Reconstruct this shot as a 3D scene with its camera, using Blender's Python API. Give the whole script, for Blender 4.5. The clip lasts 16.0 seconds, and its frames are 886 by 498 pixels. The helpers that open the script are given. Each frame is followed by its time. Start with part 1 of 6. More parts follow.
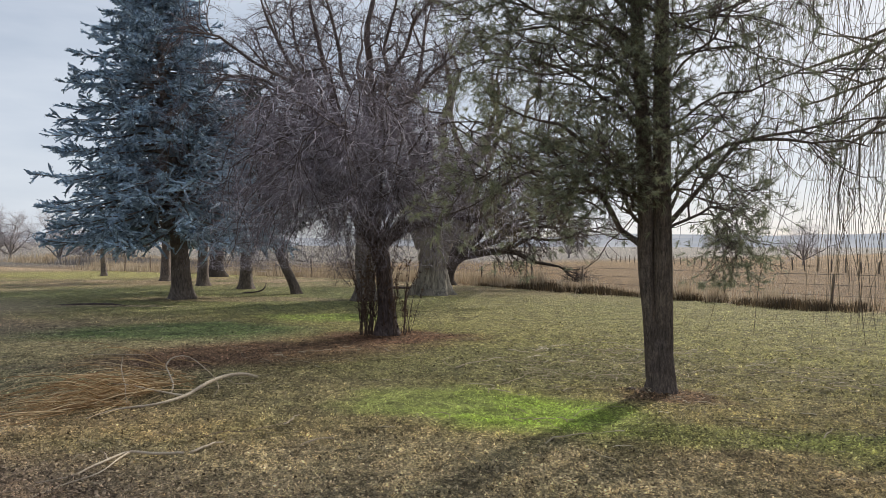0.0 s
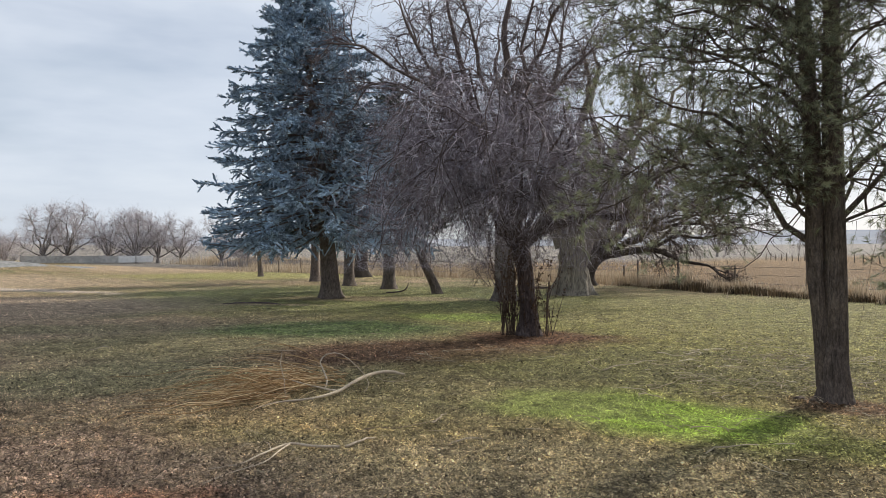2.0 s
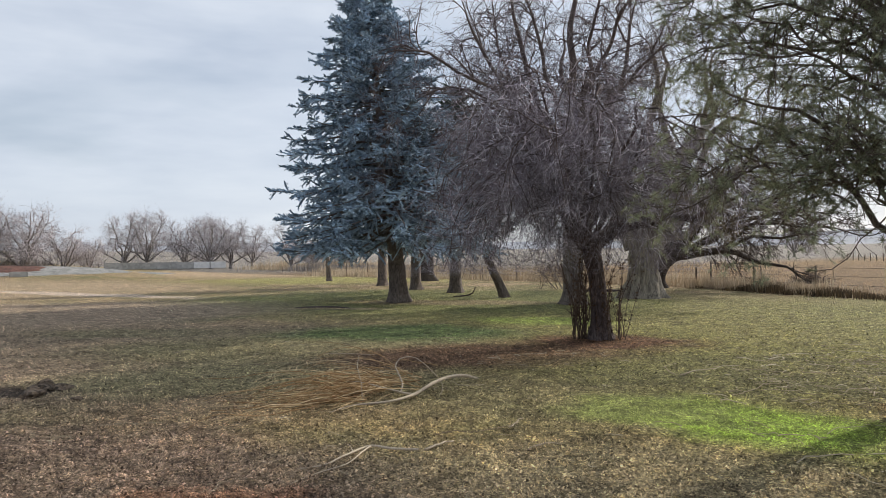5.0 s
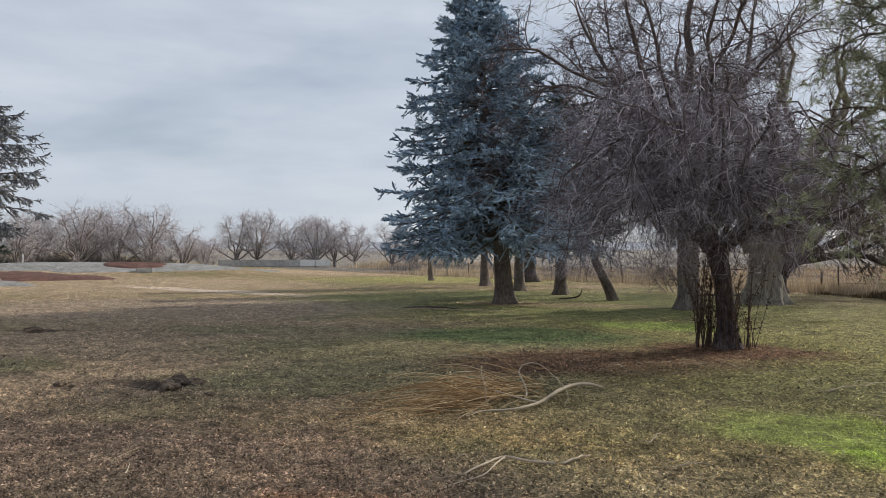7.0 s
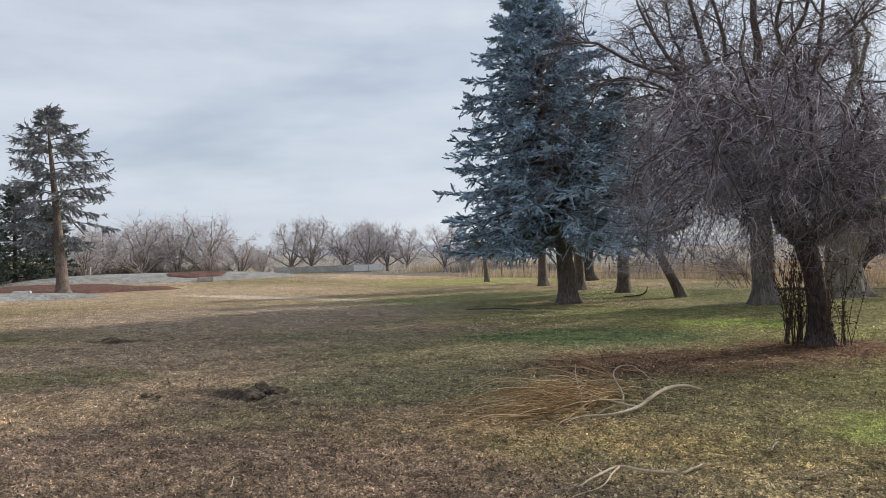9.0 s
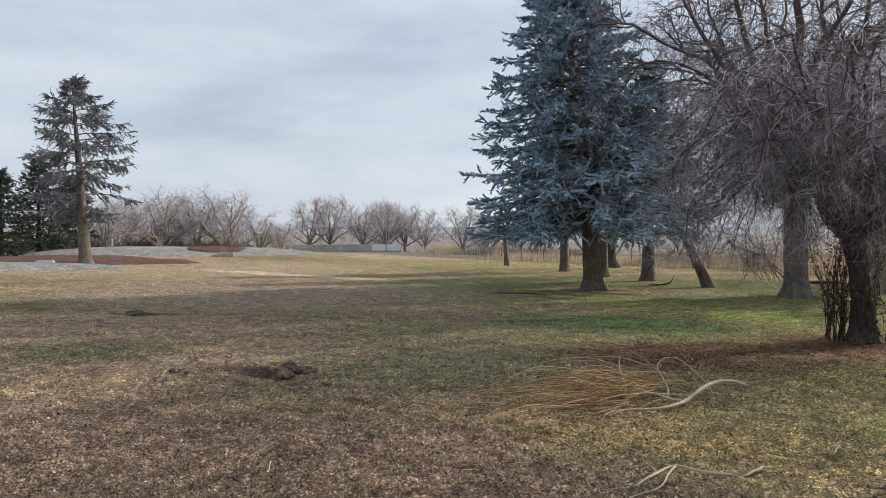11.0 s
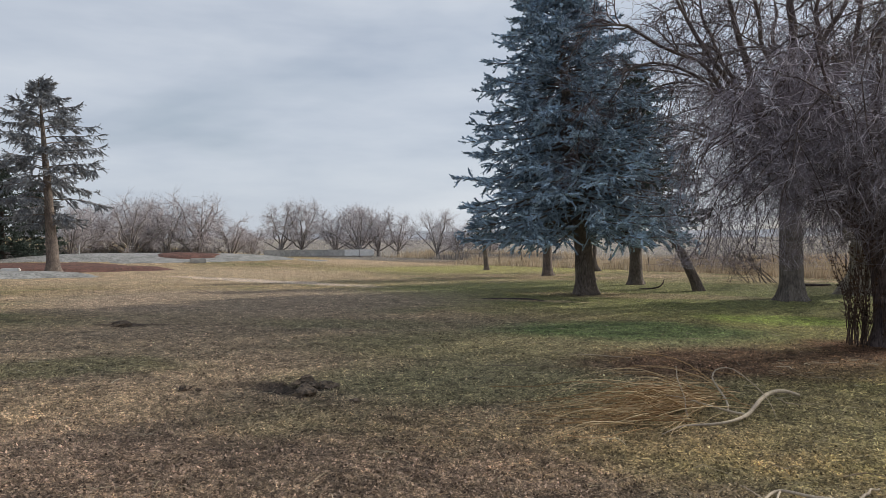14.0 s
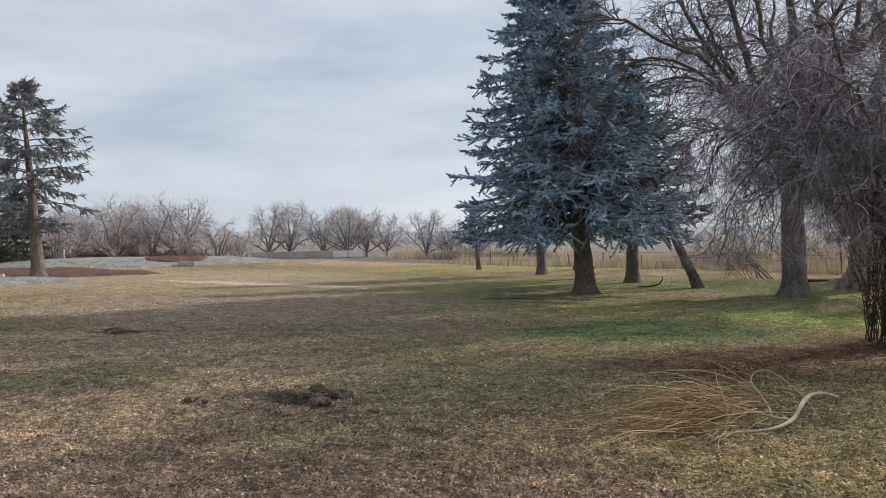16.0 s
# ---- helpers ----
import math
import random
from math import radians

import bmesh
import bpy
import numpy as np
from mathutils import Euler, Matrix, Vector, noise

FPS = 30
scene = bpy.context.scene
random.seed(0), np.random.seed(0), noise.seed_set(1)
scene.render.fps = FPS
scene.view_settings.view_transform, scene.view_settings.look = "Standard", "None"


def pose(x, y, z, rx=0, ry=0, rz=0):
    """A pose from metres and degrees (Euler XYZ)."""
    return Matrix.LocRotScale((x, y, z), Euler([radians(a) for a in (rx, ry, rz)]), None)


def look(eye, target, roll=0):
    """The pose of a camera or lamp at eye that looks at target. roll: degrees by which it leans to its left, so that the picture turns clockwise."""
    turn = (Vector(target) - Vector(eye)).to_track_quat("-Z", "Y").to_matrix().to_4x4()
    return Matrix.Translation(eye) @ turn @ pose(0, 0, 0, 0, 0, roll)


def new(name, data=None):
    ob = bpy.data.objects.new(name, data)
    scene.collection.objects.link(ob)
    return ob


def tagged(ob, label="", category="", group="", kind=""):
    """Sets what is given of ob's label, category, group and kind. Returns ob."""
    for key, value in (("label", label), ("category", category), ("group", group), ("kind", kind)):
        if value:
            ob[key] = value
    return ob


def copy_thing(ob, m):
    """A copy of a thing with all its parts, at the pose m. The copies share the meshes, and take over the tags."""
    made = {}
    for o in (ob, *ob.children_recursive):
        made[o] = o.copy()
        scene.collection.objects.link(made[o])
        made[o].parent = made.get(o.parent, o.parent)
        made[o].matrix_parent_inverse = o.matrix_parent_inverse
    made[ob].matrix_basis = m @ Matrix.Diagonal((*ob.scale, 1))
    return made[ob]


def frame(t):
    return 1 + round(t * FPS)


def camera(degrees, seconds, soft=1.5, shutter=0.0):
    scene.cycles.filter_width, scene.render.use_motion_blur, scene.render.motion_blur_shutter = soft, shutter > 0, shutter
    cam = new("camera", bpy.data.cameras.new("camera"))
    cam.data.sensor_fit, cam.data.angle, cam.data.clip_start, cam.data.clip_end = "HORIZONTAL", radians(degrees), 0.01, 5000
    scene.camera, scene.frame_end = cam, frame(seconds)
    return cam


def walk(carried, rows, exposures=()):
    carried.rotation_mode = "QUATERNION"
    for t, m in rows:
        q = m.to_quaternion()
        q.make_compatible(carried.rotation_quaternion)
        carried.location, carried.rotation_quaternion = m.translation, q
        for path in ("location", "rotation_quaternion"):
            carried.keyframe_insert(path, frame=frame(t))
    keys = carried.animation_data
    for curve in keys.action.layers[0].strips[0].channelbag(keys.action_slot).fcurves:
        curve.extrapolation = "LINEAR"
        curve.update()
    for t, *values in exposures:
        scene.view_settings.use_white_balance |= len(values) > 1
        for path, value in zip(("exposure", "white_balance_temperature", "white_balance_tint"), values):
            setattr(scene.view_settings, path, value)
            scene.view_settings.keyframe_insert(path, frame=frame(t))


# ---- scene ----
cam = camera(64.6, 16.0, soft=0.6)
PATH = [
    (0, (1.736, 1.457, 1.615), (1.559, 3.449, 1.627), 0.3),
    (0.5, (1.714, 1.528, 1.613), (1.405, 3.504, 1.637), 0.1),
    (1, (1.698, 1.54, 1.601), (1.244, 3.488, 1.624), 0.3),
    (1.5, (1.67, 1.527, 1.596), (1.14, 3.456, 1.61), 0.1),
    (2, (1.645, 1.511, 1.611), (1.086, 3.431, 1.623), -0.2),
    (2.5, (1.645, 1.51, 1.609), (1.047, 3.418, 1.622), -0.3),
    (3, (1.647, 1.499, 1.613), (1.01, 3.395, 1.628), -0.5),
    (3.5, (1.636, 1.491, 1.614), (0.963, 3.374, 1.634), -0.6),
    (4, (1.626, 1.494, 1.613), (0.925, 3.367, 1.637), -0.5),
    (4.2, (1.623, 1.489, 1.615), (0.912, 3.358, 1.639), -0.6),
    (6.3, (1.308, 1.402, 1.667), (0.481, 3.223, 1.687), -0.2),
    (6.5, (1.266, 1.44, 1.677), (0.387, 3.236, 1.701), -0.3),
    (7, (1.18, 1.498, 1.662), (0.199, 3.24, 1.687), -0.2),
    (7.5, (1.056, 1.462, 1.659), (0.026, 3.176, 1.682), -0.2),
    (8, (0.903, 1.427, 1.682), (-0.139, 3.134, 1.702), -1.7),
    (8.5, (0.795, 1.426, 1.677), (-0.258, 3.126, 1.696), -2.1),
    (9, (0.701, 1.496, 1.67), (-0.4, 3.165, 1.702), -1.9),
    (9.2, (0.673, 1.466, 1.673), (-0.45, 3.121, 1.699), -1.4),
    (11.3, (0.187, 1.593, 1.671), (-0.945, 3.242, 1.645), 0.1),
    (11.5, (0.083, 1.575, 1.661), (-1.033, 3.235, 1.631), 0.2),
    (12, (-0.096, 1.538, 1.661), (-1.193, 3.208, 1.592), -0.1),
    (12.5, (-0.243, 1.49, 1.681), (-1.314, 3.176, 1.575), -0.4),
    (13, (-0.336, 1.498, 1.683), (-1.389, 3.195, 1.579), -0.5),
    (13.5, (-0.458, 1.56, 1.698), (-1.514, 3.259, 1.686), -0.6),
    (14, (-0.587, 1.595, 1.686), (-1.654, 3.286, 1.68), -0.5),
    (14.5, (-0.761, 1.577, 1.699), (-1.829, 3.267, 1.707), -0.5),
    (15, (-0.89, 1.579, 1.703), (-1.945, 3.278, 1.702), -0.6),
    (15.5, (-1.018, 1.669, 1.691), (-2.06, 3.376, 1.687), -0.9),
    (16, (-1.103, 1.746, 1.696), (-2.138, 3.457, 1.689), -1.2),
]
walk(cam, [(t, look(eye, aim, roll)) for t, eye, aim, roll in PATH],
     [(0, 0.0), (1, 0.02), (2, 0.12), (4, 0.11), (6.5, 0.05), (7.0, -0.12), (7.5, -0.14), (8.5, -0.04), (9, 0.02), (11.5, 0.04), (12.5, 0.05), (13.0, 0.04), (13.5, -0.08), (14.0, -0.16), (14.5, -0.18), (15.0, -0.18), (15.5, -0.07), (16, -0.02)])

# ---- world and sun ----
SUN_AZ, SUN_EL = 29.7, 27.0  # degrees right of +y, and above the horizon
world = bpy.data.worlds.new("sky")
scene.world = world
world.use_nodes = True
wt = world.node_tree
wt.nodes.clear()


def node(nt, kind, props=None, **sockets):
    """Adds a node; sockets: name with _ for blank = value or an output socket."""
    n = nt.nodes.new(kind)
    p = props or {}
    if "operation" in p:
        n.operation = p["operation"]
    if "vector_type" in p:
        n.vector_type = p["vector_type"]
    if "interpolation_type" in p:
        n.interpolation_type = p["interpolation_type"]
    for k, v in sockets.items():
        key = int(k[1:]) if k[0] == "i" and k[1:].isdigit() else k.replace("_", " ")
        if isinstance(v, bpy.types.NodeSocket):
            nt.links.new(v, n.inputs[key])
        else:
            n.inputs[key].default_value = v
    return n


def ramp(nt, fac, stops):
    n = nt.nodes.new("ShaderNodeValToRGB")
    nt.links.new(fac, n.inputs[0])
    el = n.color_ramp.elements
    while len(el) < len(stops):
        el.new(0.5)
    for e, (p, c) in zip(el, stops):
        e.position = p
        e.color = (*c, 1) if len(c) == 3 else c
    return n.outputs[0]


def mixc(nt, fac, a, b, blend="MIX"):
    n = nt.nodes.new("ShaderNodeMix")
    n.data_type, n.blend_type = "RGBA", blend
    for sock, v in ((n.inputs[0], fac), (n.inputs[6], a), (n.inputs[7], b)):
        if isinstance(v, bpy.types.NodeSocket):
            nt.links.new(v, sock)
        else:
            sock.default_value = (*v, 1) if isinstance(v, tuple) else v
    return n.outputs[2]


sky = node(wt, "ShaderNodeTexSky")
sky.sky_type, sky.sun_disc = "NISHITA", False
sky.sun_elevation, sky.sun_rotation = radians(SUN_EL), radians(SUN_AZ)
sky.air_density, sky.dust_density = 1.0, 1.2
tex = node(wt, "ShaderNodeTexCoord")
flat = node(wt, "ShaderNodeMapping", Vector=tex.outputs["Generated"], Scale=(1.2, 1.2, 3.6), Rotation=(0.10, -0.06, 0.5))
big = node(wt, "ShaderNodeTexNoise", Vector=flat.outputs[0], Scale=1.5, Detail=4.5, Roughness=0.5, Distortion=0.35)
flat2 = node(wt, "ShaderNodeMapping", Vector=tex.outputs["Generated"], Scale=(1.0, 1.0, 4.5), Rotation=(-0.08, 0.08, 1.1))
fine = node(wt, "ShaderNodeTexNoise", Vector=flat2.outputs[0], Scale=2.6, Detail=5.0, Roughness=0.55)
cover = ramp(wt, big.outputs[0], [(0.33, (0.50, 0.50, 0.50)), (0.50, (0.94, 0.94, 0.94)), (0.75, (1, 1, 1))])
cloud = ramp(wt, fine.outputs[0], [(0.28, (4.7, 5.3, 6.35)), (0.50, (5.9, 6.45, 7.35)), (0.74, (7.05, 7.5, 8.2))])
glow = mixc(wt, 0.10, cloud, sky.outputs[0], "ADD")
mixed = mixc(wt, cover, sky.outputs[0], glow)
bg = node(wt, "ShaderNodeBackground", Color=mixed, Strength=0.1)
wout = node(wt, "ShaderNodeOutputWorld")
wt.links.new(bg.outputs[0], wout.inputs[0])

sun_data = bpy.data.lights.new("sun", "SUN")
sun_data.energy, sun_data.angle, sun_data.color = 4.0, radians(1.6), (1.0, 0.93, 0.83)
sun = new("sun", sun_data)
to_sun = Vector((math.sin(radians(SUN_AZ)) * math.cos(radians(SUN_EL)), math.cos(radians(SUN_AZ)) * math.cos(radians(SUN_EL)), math.sin(radians(SUN_EL))))
sun.matrix_world = look(to_sun * 50, (0, 0, 0))


# ---- materials ----
def principled(name, rough=0.9):
    m = bpy.data.materials.new(name)
    m.use_nodes = True
    nt = m.node_tree
    b = nt.nodes["Principled BSDF"]
    b.inputs["Roughness"].default_value = rough
    b.inputs["Specular IOR Level"].default_value = 0.25
    return m, nt, b


def bump(nt, b, height, strength, distance):
    n = node(nt, "ShaderNodeBump", Height=height, Strength=strength, Distance=distance)
    nt.links.new(n.outputs[0], b.inputs["Normal"])


def bark(name, dark, light, moss=None, scale=1.0, relief=0.03, plates=0.0):
    """Ridged bark: furrows that run up the stem, with broader stains."""
    m, nt, b = principled(name, 0.92)
    tc = node(nt, "ShaderNodeTexCoord")
    mp = node(nt, "ShaderNodeMapping", Vector=tc.outputs["Object"], Scale=(1, 1, 0.16))
    v = node(nt, "ShaderNodeTexNoise", Vector=mp.outputs[0], Scale=26 * scale, Detail=6.0, Roughness=0.65, Distortion=0.8)
    stain = node(nt, "ShaderNodeTexNoise", Vector=tc.outputs["Object"], Scale=2.2, Detail=4.0)
    col = ramp(nt, v.outputs[0], [(0.33, dark), (0.50, tuple((p + q) / 2 for p, q in zip(dark, light))), (0.68, light)])
    tint = ramp(nt, stain.outputs[0], [(0.35, (0.72, 0.70, 0.70)), (0.62, (1.08, 1.05, 1.0))])
    col = mixc(nt, 1.0, col, tint, "MULTIPLY")
    if moss:
        patch = ramp(nt, stain.outputs[0], [(0.52, (0, 0, 0)), (0.70, (0.6, 0.6, 0.6))])
        col = mixc(nt, patch, col, moss)
    high = v.outputs[0]
    if plates:  # flaky plates with dark seams
        mq = node(nt, "ShaderNodeMapping", Vector=tc.outputs["Object"], Scale=(1, 1, 0.28))
        warp_ = node(nt, "ShaderNodeTexNoise", Vector=tc.outputs["Object"], Scale=14.0, Detail=5.0, Roughness=0.7)
        wq = node(nt, "ShaderNodeVectorMath", dict(operation="MULTIPLY_ADD"), i0=warp_.outputs["Color"], i1=(0.13, 0.13, 0.05), i2=mq.outputs[0])
        vor = node(nt, "ShaderNodeTexVoronoi", Vector=wq.outputs[0], Scale=plates)
        vor.feature = "DISTANCE_TO_EDGE"
        seam = ramp(nt, vor.outputs["Distance"], [(0.0, (0.62, 0.60, 0.60)), (0.16, (0.95, 0.95, 0.95)), (0.4, (1.08, 1.07, 1.06))])
        col = mixc(nt, 1.0, col, seam, "MULTIPLY")
        lid = node(nt, "ShaderNodeMath", dict(operation="MINIMUM"), i0=vor.outputs["Distance"], i1=0.18)
        high = node(nt, "ShaderNodeMath", dict(operation="MULTIPLY_ADD"), i0=lid.outputs[0], i1=1.2, i2=v.outputs[0]).outputs[0]
    nt.links.new(col, b.inputs["Base Color"])
    bump(nt, b, high, 1.0, relief)
    return m


def twig(name, dark, light, mid=0.16):
    """Thin shoots, each of its own shade."""
    m, nt, b = principled(name, 0.8)
    g = node(nt, "ShaderNodeNewGeometry")
    col = ramp(nt, g.outputs["Random Per Island"], [(0.0, dark), (0.76, tuple(p * (1 - mid) + q * mid for p, q in zip(dark, light))), (1.0, light)])
    nt.links.new(col, b.inputs["Base Color"])
    return m


def leafy(name, dark, light, rough=0.6, thin=0.15):
    """Needles and blades: shade by the piece and by broad clumps, a little light through them."""
    m, nt, b = principled(name, rough)
    g = node(nt, "ShaderNodeNewGeometry")
    n = node(nt, "ShaderNodeTexNoise", Vector=g.outputs["Position"], Scale=1.3, Detail=3.0)
    a = node(nt, "ShaderNodeMath", dict(operation="MULTIPLY_ADD"), i0=g.outputs["Random Per Island"], i1=0.55, i2=-0.28)
    f = node(nt, "ShaderNodeMath", dict(operation="ADD"), i0=a.outputs[0], i1=n.outputs[0])
    col = ramp(nt, f.outputs[0], [(0.25, dark), (0.75, light)])
    nt.links.new(col, b.inputs["Base Color"])
    tr = node(nt, "ShaderNodeBsdfTranslucent", Color=col)
    mx = node(nt, "ShaderNodeMixShader", i0=thin, i1=b.outputs[0], i2=tr.outputs[0])
    nt.links.new(mx.outputs[0], nt.nodes["Material Output"].inputs[0])
    return m


def stone(name, dark, light, scale, rough=0.9, dist=0.02):
    m, nt, b = principled(name, rough)
    g = node(nt, "ShaderNodeNewGeometry")
    v = node(nt, "ShaderNodeTexVoronoi", Vector=g.outputs["Position"], Scale=scale)
    n = node(nt, "ShaderNodeTexNoise", Vector=g.outputs["Position"], Scale=scale * 0.12, Detail=5.0)
    bw = node(nt, "ShaderNodeSeparateColor", Color=v.outputs["Color"])
    a = node(nt, "ShaderNodeMath", dict(operation="MULTIPLY_ADD"), i0=bw.outputs[0], i1=0.6, i2=-0.3)
    f = node(nt, "ShaderNodeMath", dict(operation="ADD"), i0=a.outputs[0], i1=n.outputs[0])
    col = ramp(nt, f.outputs[0], [(0.2, dark), (0.8, light)])
    nt.links.new(col, b.inputs["Base Color"])
    bump(nt, b, v.outputs["Distance"], 0.8, dist)
    return m


# Lawn colour by place: one group for the soil sheet, the blades and the litter.
lawn = bpy.data.node_groups.new("lawn_colour", "ShaderNodeTree")
lawn.interface.new_socket("Color", in_out="OUTPUT", socket_type="NodeSocketColor")
lawn.interface.new_socket("Field", in_out="OUTPUT", socket_type="NodeSocketFloat")
gout = lawn.nodes.new("NodeGroupOutput")
gpos = node(lawn, "ShaderNodeNewGeometry").outputs["Position"]
warp = node(lawn, "ShaderNodeTexNoise", Vector=gpos, Scale=0.9, Detail=4.0, Roughness=0.6)
warp0 = node(lawn, "ShaderNodeVectorMath", dict(operation="SUBTRACT"), i0=warp.outputs["Color"], i1=(0.5, 0.5, 0.5))
warp1 = node(lawn, "ShaderNodeVectorMath", dict(operation="SCALE"), i0=warp0.outputs[0], Scale=1.5)
wpos = node(lawn, "ShaderNodeVectorMath", dict(operation="ADD"), i0=gpos, i1=warp1.outputs[0]).outputs[0]


def spot(x, y, rx, ry, turn=0.0, soft=0.55, gain=1.0):
    """A blurred oval of ground."""
    mp = node(lawn, "ShaderNodeMapping", dict(vector_type="TEXTURE"), Vector=wpos, Location=(x, y, 0), Rotation=(0, 0, radians(turn)), Scale=(rx, ry, 1000))
    ln = node(lawn, "ShaderNodeVectorMath", dict(operation="LENGTH"), i0=mp.outputs[0])
    mr = node(lawn, "ShaderNodeMapRange", dict(interpolation_type="SMOOTHSTEP"), i0=ln.outputs["Value"], i1=soft, i2=1.25, i3=gain, i4=0.0)
    return mr.outputs[0]


n1 = node(lawn, "ShaderNodeTexNoise", Vector=gpos, Scale=0.33, Detail=6.0, Roughness=0.62)
n2 = node(lawn, "ShaderNodeTexNoise", Vector=gpos, Scale=2.3, Detail=5.0, Roughness=0.65)
n3 = node(lawn, "ShaderNodeTexNoise", Vector=gpos, Scale=13.0, Detail=4.0, Roughness=0.7)
n4 = node(lawn, "ShaderNodeTexNoise", Vector=wpos, Scale=5.2, Detail=3.0, Roughness=0.6)
STRAW, OLIVE, BROWN = (0.365, 0.295, 0.185), (0.175, 0.178, 0.078), (0.165, 0.118, 0.072)
base = ramp(lawn, n1.outputs[0], [(0.36, OLIVE), (0.52, (0.29, 0.235, 0.125)), (0.68, STRAW)])
col = base
SPOTS = []  # place, radii, turn, colour, strength
SPOTS += [
    ((3.61, 18.93, 12, 12, 0), (0.228, 0.228, 0.086), 0.88),
    ((-9.69, 26.76, 10, 9, 20), (0.20, 0.225, 0.085), 0.85),
    ((-24.1, 49.85, 14, 10, 30), (0.31, 0.31, 0.10), 0.8),
    ((-7.44, 24.86, 4.5, 1.3, 5), (0.31, 0.245, 0.155), 0.6),
    ((-9.25, 10.68, 8, 6.5, 25), (0.275, 0.226, 0.160), 0.80),
    ((-18.1, 17.3, 8, 6, 30), (0.34, 0.278, 0.205), 0.8),
    ((-38.68, 27.59, 16, 14, 0), (0.46, 0.37, 0.245), 0.7),
    ((-51.21, 63.87, 22, 18, 45), (0.42, 0.33, 0.21), 0.8),
    ((-3.24, 4.95, 5.0, 1.9, 8), (0.200, 0.158, 0.124), 0.75),
    # Oval brightened in colour to offset the pine crown's heavy shade.
    ((1.27, 6.43, 2.6, 1.2, 0), (0.36, 0.32, 0.19), 0.7),
]
SPOTS += [
    ((-6.09, 12.23, 3.6, 2.3, 20), (0.235, 0.225, 0.115), 0.75),
    ((-4.75, 9.27, 2.6, 1.5, 20), (0.27, 0.26, 0.14), 0.75),
    ((-10.46, 13.7, 2.6, 1.3, 25), (0.17, 0.175, 0.09), 0.5),
    ((-2.02, 12.53, 3.0, 1.6, 35), (0.165, 0.100, 0.062), 0.85),
    ((-0.29, 14.76, 1.7, 1.0, 0), (0.15, 0.085, 0.052), 0.9),
    ((-5.0, 15.25, 3.0, 1.9, 12), (0.078, 0.132, 0.046), 0.85),
    ((-2.6, 18.6, 1.9, 1.2, 0), (0.26, 0.33, 0.085), 0.9),
    ((1.91, 12.05, 3.4, 1.8, 0), (0.175, 0.178, 0.080), 0.6),
    ((4.31, 11.29, 3.4, 1.3, -5), (0.21, 0.195, 0.095), 0.55),
]
SPOTS += [
    ((1.44, 8.84, 1.75, 0.95, -20), (0.262, 0.365, 0.066), 0.97),
    ((3.73, 7.88, 1.2, 0.6, -15), (0.235, 0.28, 0.08), 0.5),
    ((5.3, 7.22, 1.5, 0.7, -15), (0.23, 0.27, 0.08), 0.6),
    ((-1.60, 5.30, 0.75, 0.42, 15), (0.30, 0.185, 0.110), 0.75),
    ((-10.2, 7.2, 1.6, 0.9, 35), (0.155, 0.160, 0.08), 0.65),
    ((-0.4, 9.3, 2.2, 1.6, 0), (0.185, 0.170, 0.095), 0.6),
    ((1.44, 10.88, 2.2, 1.1, 0), (0.155, 0.158, 0.072), 0.6),
    ((3.56, 9.71, 0.65, 0.5, 0), (0.15, 0.095, 0.06), 0.85),
    ((-27.0, 26.2, 8.0, 1.1, -5), (0.60, 0.53, 0.42), 0.9),
    ((-10.0, 21.4, 2.4, 0.45, 0), (0.40, 0.34, 0.22), 0.75),
    ((-6.78, 7.82, 0.55, 0.36, 20), (0.050, 0.040, 0.031), 0.95),
    ((-14.65, 10.8, 0.8, 0.35, 25), (0.085, 0.062, 0.048), 0.85),
]
for place, tone, gain in SPOTS:
    col = mixc(lawn, spot(*place, gain=gain), col, tone)


def side(nx, ny, c):
    d = node(lawn, "ShaderNodeVectorMath", dict(operation="DOT_PRODUCT"), i0=wpos, i1=(nx, ny, 0))
    return node(lawn, "ShaderNodeMath", dict(operation="SUBTRACT"), i0=d.outputs["Value"], i1=c).outputs[0]


EDGE = [(-36, 60), (-11, 46), (0.4, 37.2), (7, 28.6), (11.3, 23), (26, 4)]
s1, s2, s3 = side(0.489, 0.872, 34.7), side(0.611, 0.792, 29.7), side(0.793, 0.609, 23.0)
mx1 = node(lawn, "ShaderNodeMath", dict(operation="MAXIMUM"), i0=s1, i1=s2)
mx2 = node(lawn, "ShaderNodeMath", dict(operation="MAXIMUM"), i0=mx1.outputs[0], i1=s3)
field = node(lawn, "ShaderNodeMapRange", i0=mx2.outputs[0], i1=-0.6, i2=0.8).outputs[0]
stretch = node(lawn, "ShaderNodeMapping", Vector=gpos, Scale=(0.02, 0.06, 1))
nf = node(lawn, "ShaderNodeTexNoise", Vector=stretch.outputs[0], Scale=1.0, Detail=6.0, Roughness=0.6)
gold = ramp(lawn, nf.outputs[0], [(0.35, (0.29, 0.195, 0.105)), (0.55, (0.40, 0.272, 0.145)), (0.7, (0.36, 0.262, 0.152))])
col = mixc(lawn, 1.0, col, (1.82, 1.77, 1.92), "MULTIPLY")
# Distance haze put into the colour: the far field turns pale grey.
far_haze = node(lawn, "ShaderNodeMapRange", i0=side(-0.8, 0.6, 0.0), i1=62.0, i2=95.0).outputs[0]
gold = mixc(lawn, far_haze, gold, (0.37, 0.345, 0.315))
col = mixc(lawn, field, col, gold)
mott = ramp(lawn, n2.outputs[0], [(0.32, (0.66, 0.65, 0.66)), (0.50, (0.98, 0.98, 0.98)), (0.68, (1.26, 1.25, 1.22))])
